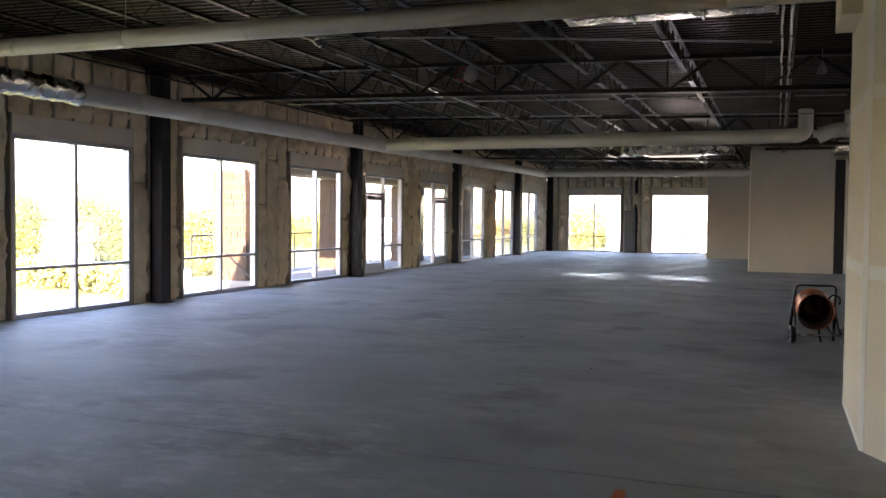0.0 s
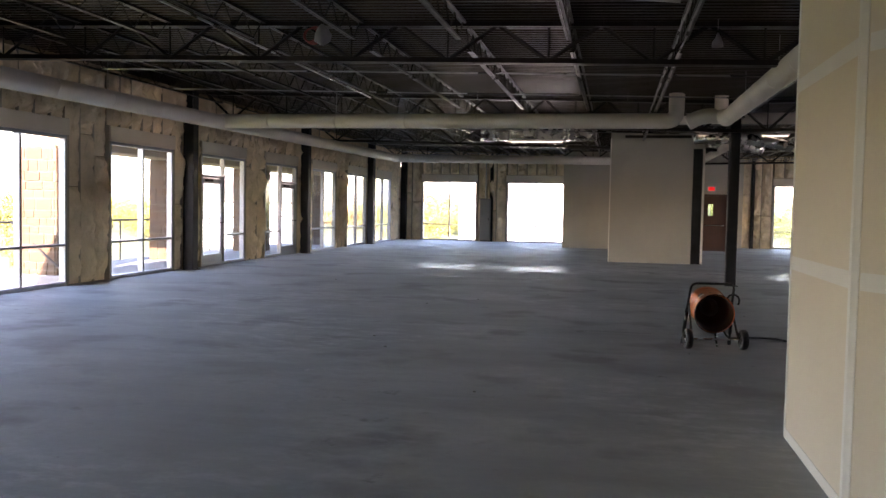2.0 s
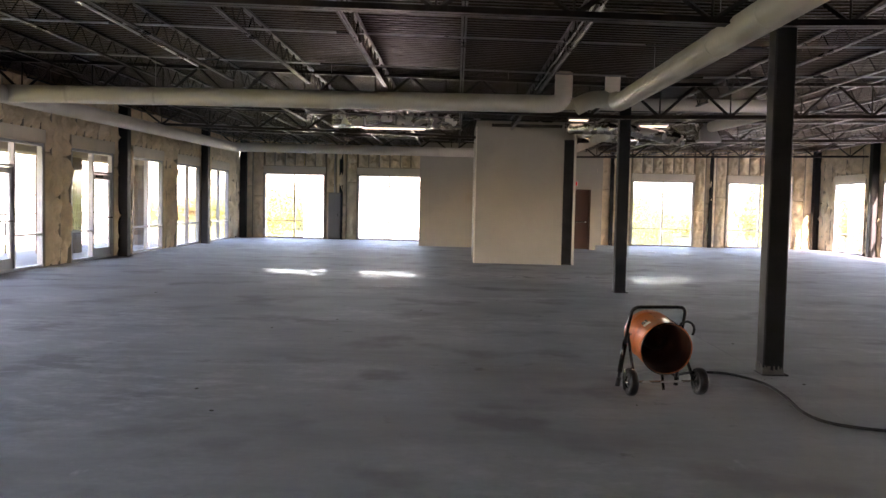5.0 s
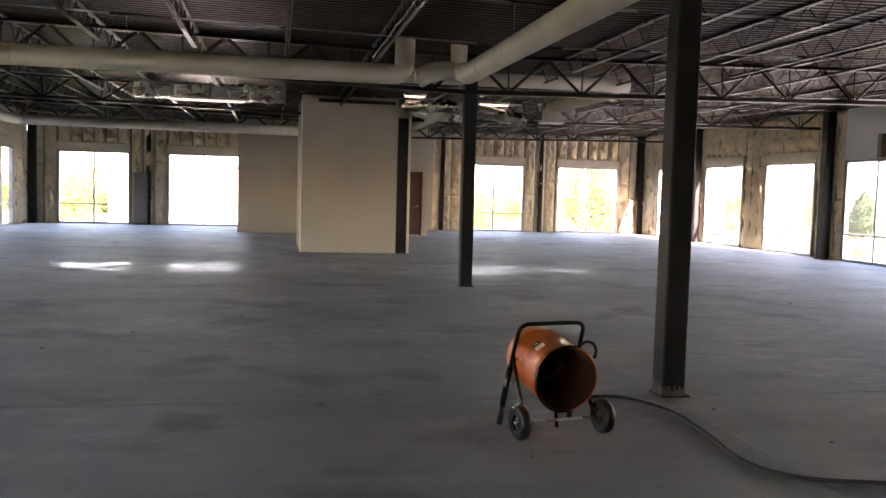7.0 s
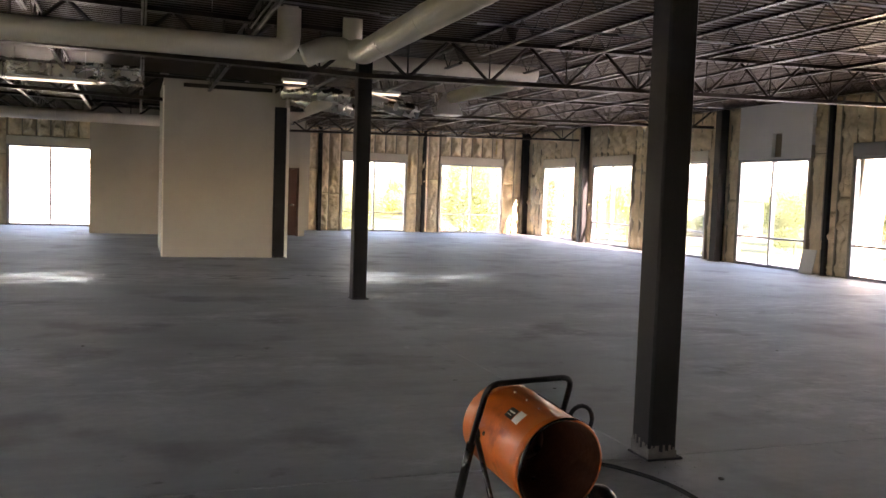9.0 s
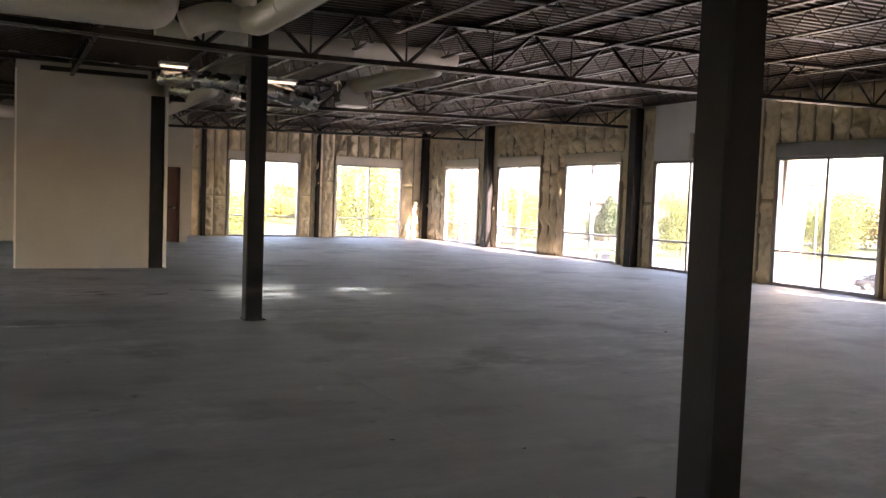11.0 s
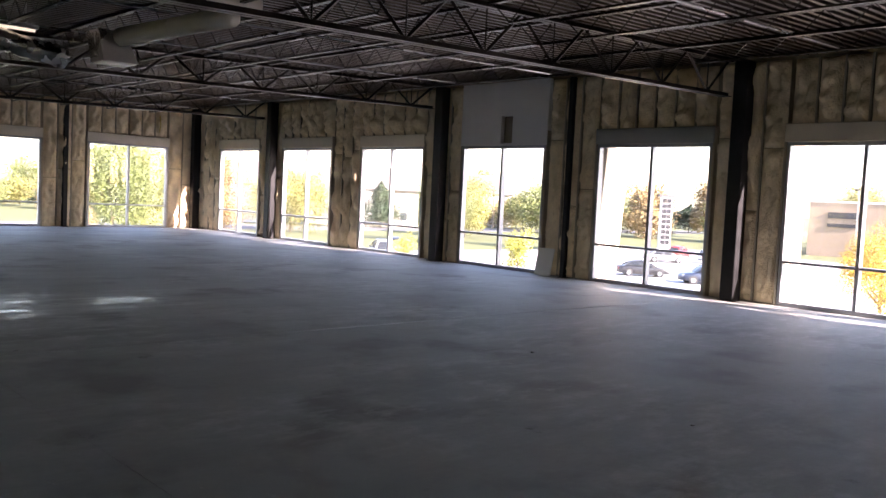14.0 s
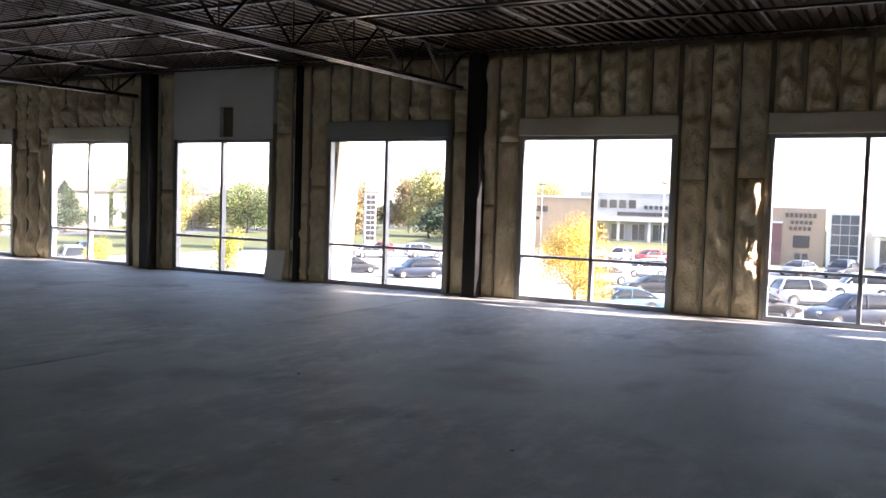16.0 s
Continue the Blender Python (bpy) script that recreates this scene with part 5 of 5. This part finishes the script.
def shop(name, at, turn, w, d, h, wall, label, lettering, canopy=True, glazed=True):
    """A low commercial building, its front towards local -y; lettering: (x, z, width, height) bars."""
    s = thing(name, (0, 0, 0), label, "building", "commercial buildings")
    part("wall", boxes((-w / 2, 0, 0, w / 2, d, h)), wall, s)
    part("roof", boxes((-w / 2 + 0.3, 0.3, h - 0.4, w / 2 - 0.3, d - 0.3, h + 0.02)), ROOF, s)
    part("parapet_cap", boxes((-w / 2 - 0.1, -0.1, h, w / 2 + 0.1, 0.4, h + 0.2)), PALEWALL, s)
    if canopy:
        part("canopy", boxes((-w / 2 + 1, -2.2, 3.1, w / 2 - 1, 0, 3.7), bevel=0.05), PALEWALL, s)
        n = max(2, int(w / 5))
        for i in range(n + 1):
            x = -w / 2 + 1.5 + (w - 3) * i / n
            part("post", boxes((x - 0.22, -2.0, 0, x + 0.22, -1.6, 3.1)), PALEWALL, s)
    if glazed:
        n = max(2, int(w / 3.2))
        for i in range(n):
            x = -w / 2 + 1.4 + (w - 2.8) * (i + 0.5) / n
            wn = part("window_frame", boxes((x - 1.05, -0.06, 0.1, x + 1.05, 0.02, 2.8)), PALEWALL, s)
            part("pane", boxes((x - 0.98, -0.08, 0.2, x - 0.04, -0.062, 2.7)), PANE, wn)
            part("pane", boxes((x + 0.04, -0.08, 0.2, x + 0.98, -0.062, 2.7)), PANE, wn)
    for x, z, bw, bh in lettering:
        part("sign_bar", boxes((x - bw / 2, -0.14, z, x + bw / 2, -0.01, z + bh)), SIGNDARK, s)
    s.matrix_basis = pose(*at, 0, 0, turn)
    return s


LET = [(-7.2 + i * 1.5, 5.2, 1.1, 1.3) for i in range(4)] + [(-0.6 + i * 0.8, 5.1, 0.5, 0.6) for i in range(8)] + [(0, 4.0, 10, 0.6)]
shop("shop_building", (137, 47, GZ), -73, 22, 18, 7.6, SHADED_FACADE, "grey-white modern shop front with dark sign letters and a canopy", LET)
shop("office_building", (101, 50, GZ), -71, 12, 14, 6.2, BRICKTAN, "tan brick low commercial building with dark lettering", [(-2, 4.4, 4, 0.7), (-2.5, 3.4, 3, 0.4)], canopy=False, glazed=False)
shop("office_building", (92, 20.4, GZ), -86, 5.2, 16, 5.6, BRICKTAN, "tan brick office block with dark wall letters",
     [(-0.9 + i * 0.42, 4.7, 0.3, 0.42) for i in range(7)] + [(-0.4 + i * 0.42, 4.05, 0.3, 0.36) for i in range(5)] + [(-0.5 + i * 0.42, 3.45, 0.3, 0.36) for i in range(5)]
     + [(0.5, 1.75, 1.5, 1.2), (0.2, 0.0, 0.5, 1.2), (0.9, 0.0, 0.5, 1.2), (-1.9, 0.6, 0.25, 0.5)], canopy=False, glazed=False)
mw = thing("maroon_wing", (91.7, 23.6, GZ), "dark maroon brick wing beside the tan office block", "building wing")
part("wall", boxes((91.5, 21.7, GZ, 93, 25.5, GZ + 4.1), bevel=0.02), MAROON, mw)
part("coping", boxes((91.4, 21.65, GZ + 4.1, 93.1, 25.55, GZ + 4.28)), PALEWALL, mw)
shop("shop_building", (95, 8.2, GZ), -88, 13.2, 16, 5.2, PALEWALL, "pale glazed shop front with a canopy", [])
gl = thing("glazed_bay", (92.2, 16.0, GZ), "tall gridded window bay of the office block", "window bay")
part("bay_body", boxes((92.0, 14.7, GZ, 95.2, 17.6, GZ + 5.35)), PALEWALL, gl)
for i in range(3):
    for j in range(5):
        part("pane", boxes((91.93, 14.85 + i * 0.82, GZ + 0.25 + j * 0.98, 92.02, 15.6 + i * 0.82, GZ + 1.15 + j * 0.98)), PANE, gl)

pyl = thing("pylon_sign", (84, 65, GZ), "tall stone pylon sign with a grid of dark panels", "sign")
part("pylon_body", boxes((-0.62, -0.45, 0, 0.62, 0.45, 5.9)), PALEWALL, pyl).location = (0, 0, 0)
part("pylon_cap", boxes((-0.85, -0.6, 5.9, 0.85, 0.6, 6.15)), ROOF, pyl)
for ob in list(pyl.children):
    ob.data.transform(Matrix.Translation(pyl.location))
for j in range(9):
    part("sign_panel", boxes((-0.5, -0.52, 0.6 + j * 0.58, -0.03, -0.45, 1.06 + j * 0.58), (0.03, -0.52, 0.6 + j * 0.58, 0.5, -0.45, 1.06 + j * 0.58)), SIGNDARK, pyl)
for ob in pyl.children[2:]:
    ob.data.transform(Matrix.Translation(pyl.location))
pyl.rotation_euler = (0, 0, radians(-45))


def lamp_post(x, y, h=7.5):
    p = thing("street_lamp", (x, y, GZ), "slim grey parking-lot lamp post", "lamp post", "lamp posts")
    part("pole", tube([(x, y, GZ), (x, y, GZ + h)], [0.09, 0.06], 8), CONDUIT, p)
    part("footing", tube([(x, y, GZ), (x, y, GZ + 0.7)], 0.28, 14), PAVING, p)
    part("lamp_head", boxes((x - 0.75, y - 0.15, GZ + h, x + 0.75, y + 0.15, GZ + h + 0.14), bevel=0.03), STEEL, p)


lamp_post(56, 54.5, 7.0)
lamp_post(80, 30.5, 7.4)
lamp_post(84, 44, 7.2)


def house(x, y, turn, w, d, h, wall, label):
    s = thing("house", (0, 0, 0), label, "house", "houses")
    part("wall", boxes((-w / 2, -d / 2, 0, w / 2, d / 2, h)), wall, s)
    bm = bmesh.new()
    o = 0.5
    v = [bm.verts.new(p) for p in ((-w / 2 - o, -d / 2 - o, h), (w / 2 + o, -d / 2 - o, h), (w / 2 + o, d / 2 + o, h), (-w / 2 - o, d / 2 + o, h), (-w / 2 + d * 0.3, 0, h + d * 0.32), (w / 2 - d * 0.3, 0, h + d * 0.32))]
    for f in ((0, 1, 5, 4), (1, 2, 5), (2, 3, 4, 5), (3, 0, 4), (3, 2, 1, 0)):
        bm.faces.new([v[i] for i in f])
    part("roof", bm, ROOF, s)
    for i in range(4):
        for j in range(max(1, int(h / 2.8))):
            xx = -w / 2 + w * (i + 0.5) / 4
            for yy in (-d / 2,):
                wn = part("window", boxes((xx - 0.6, yy - 0.06, 0.9 + j * 2.8, xx + 0.6, yy + 0.02, 2.2 + j * 2.8)), PALEWALL, s)
                part("pane", boxes((xx - 0.5, yy - 0.08, 1.0 + j * 2.8, xx + 0.5, yy - 0.062, 2.1 + j * 2.8)), PANE, wn)
    s.matrix_basis = pose(x, y, GZ, 0, 0, turn)


CREAMHOUSE = material("cream_siding", (0.42, 0.38, 0.31), 0.8, 0, 0.06, 6, 0.4, 0.1)
WHITEHOUSE = material("white_siding", (0.7, 0.69, 0.66), 0.8, 0, 0.06, 6, 0.4, 0.1)
BLUEHOUSE = material("blue_siding", (0.16, 0.22, 0.36), 0.8, 0, 0.06, 6, 0.4, 0.1)
house(77, 112, -40, 16, 10, 5.2, CREAMHOUSE, "cream two-storey house with a dark hipped roof")
house(62, 118, -30, 14, 10, 5.2, BLUEHOUSE, "blue sided house with a dark hipped roof")
house(104, 118, -45, 15, 10, 5.4, WHITEHOUSE, "white house behind trees")
house(-70, 61, 45, 15, 10, 4.4, WHITEHOUSE, "white bungalow beyond the lawn")
house(-42, 92, 30, 15, 10, 5.0, WHITEHOUSE, "white house beyond the porch")
shop("annex_building", (-6.8, 60, GZ), 0, 9.0, 12, 5.7, WHITEHOUSE, "low white annex building standing in full sun", [], canopy=False, glazed=False)
gw = part("garden_wall", boxes((-52, 44, GZ, -36, 44.6, GZ + 1.3)), PALEWALL)
tagged(gw, "low pale garden wall at the end of the lawn", "wall")
hg = thing("hedge", (-48, 40, GZ), "row of clipped yellow-green shrubs", "hedge", kind="stuff")
hm = crown_mesh(77, 1800, 0.16, 1.8, 3.0)
hm.materials.append(LEAF["olive"])
for i in range(9):
    share("shrub", hm, hg, (-54 + i * 2.4, 44 - i * 0.7 + (i % 2), GZ - 0.1), i * 0.7)

POLEWOOD = material("weathered_pole", (0.16, 0.13, 0.10), 0.9, 0, 0.2, 10, 1, 0.2)
WIRE = material("overhead_wire", (0.05, 0.05, 0.05), 0.6)
line_ends = ((95, 150), (95, 103), (95, 56))
for x, y in line_ends:
    up = thing("utility_pole", (x, y, GZ), "weathered wooden utility pole beside the street", "utility pole", "utility poles")
    part("pole", tube([(x, y, GZ), (x, y, 3.2)], [0.15, 0.10], 8), POLEWOOD, up)
    part("crossarm", boxes((x - 0.06, y - 0.7, 2.5, x + 0.06, y + 0.7, 2.62)), POLEWOOD, up)
for (xa, ya), (xb, yb) in zip(line_ends, line_ends[1:]):
    for k, z in enumerate((2.66, 1.7)):
        wr = thing("overhead_wire", (xa, ya, z), "thin dark overhead wire slung between poles", "wire", "overhead wires")
        part("strand", tube([(xa + (xb - xa) * f, ya + (yb - ya) * f, z - 1.6 * f * (1 - f)) for f in (i / 10 for i in range(11))], 0.022, 5), WIRE, wr, smooth=True)
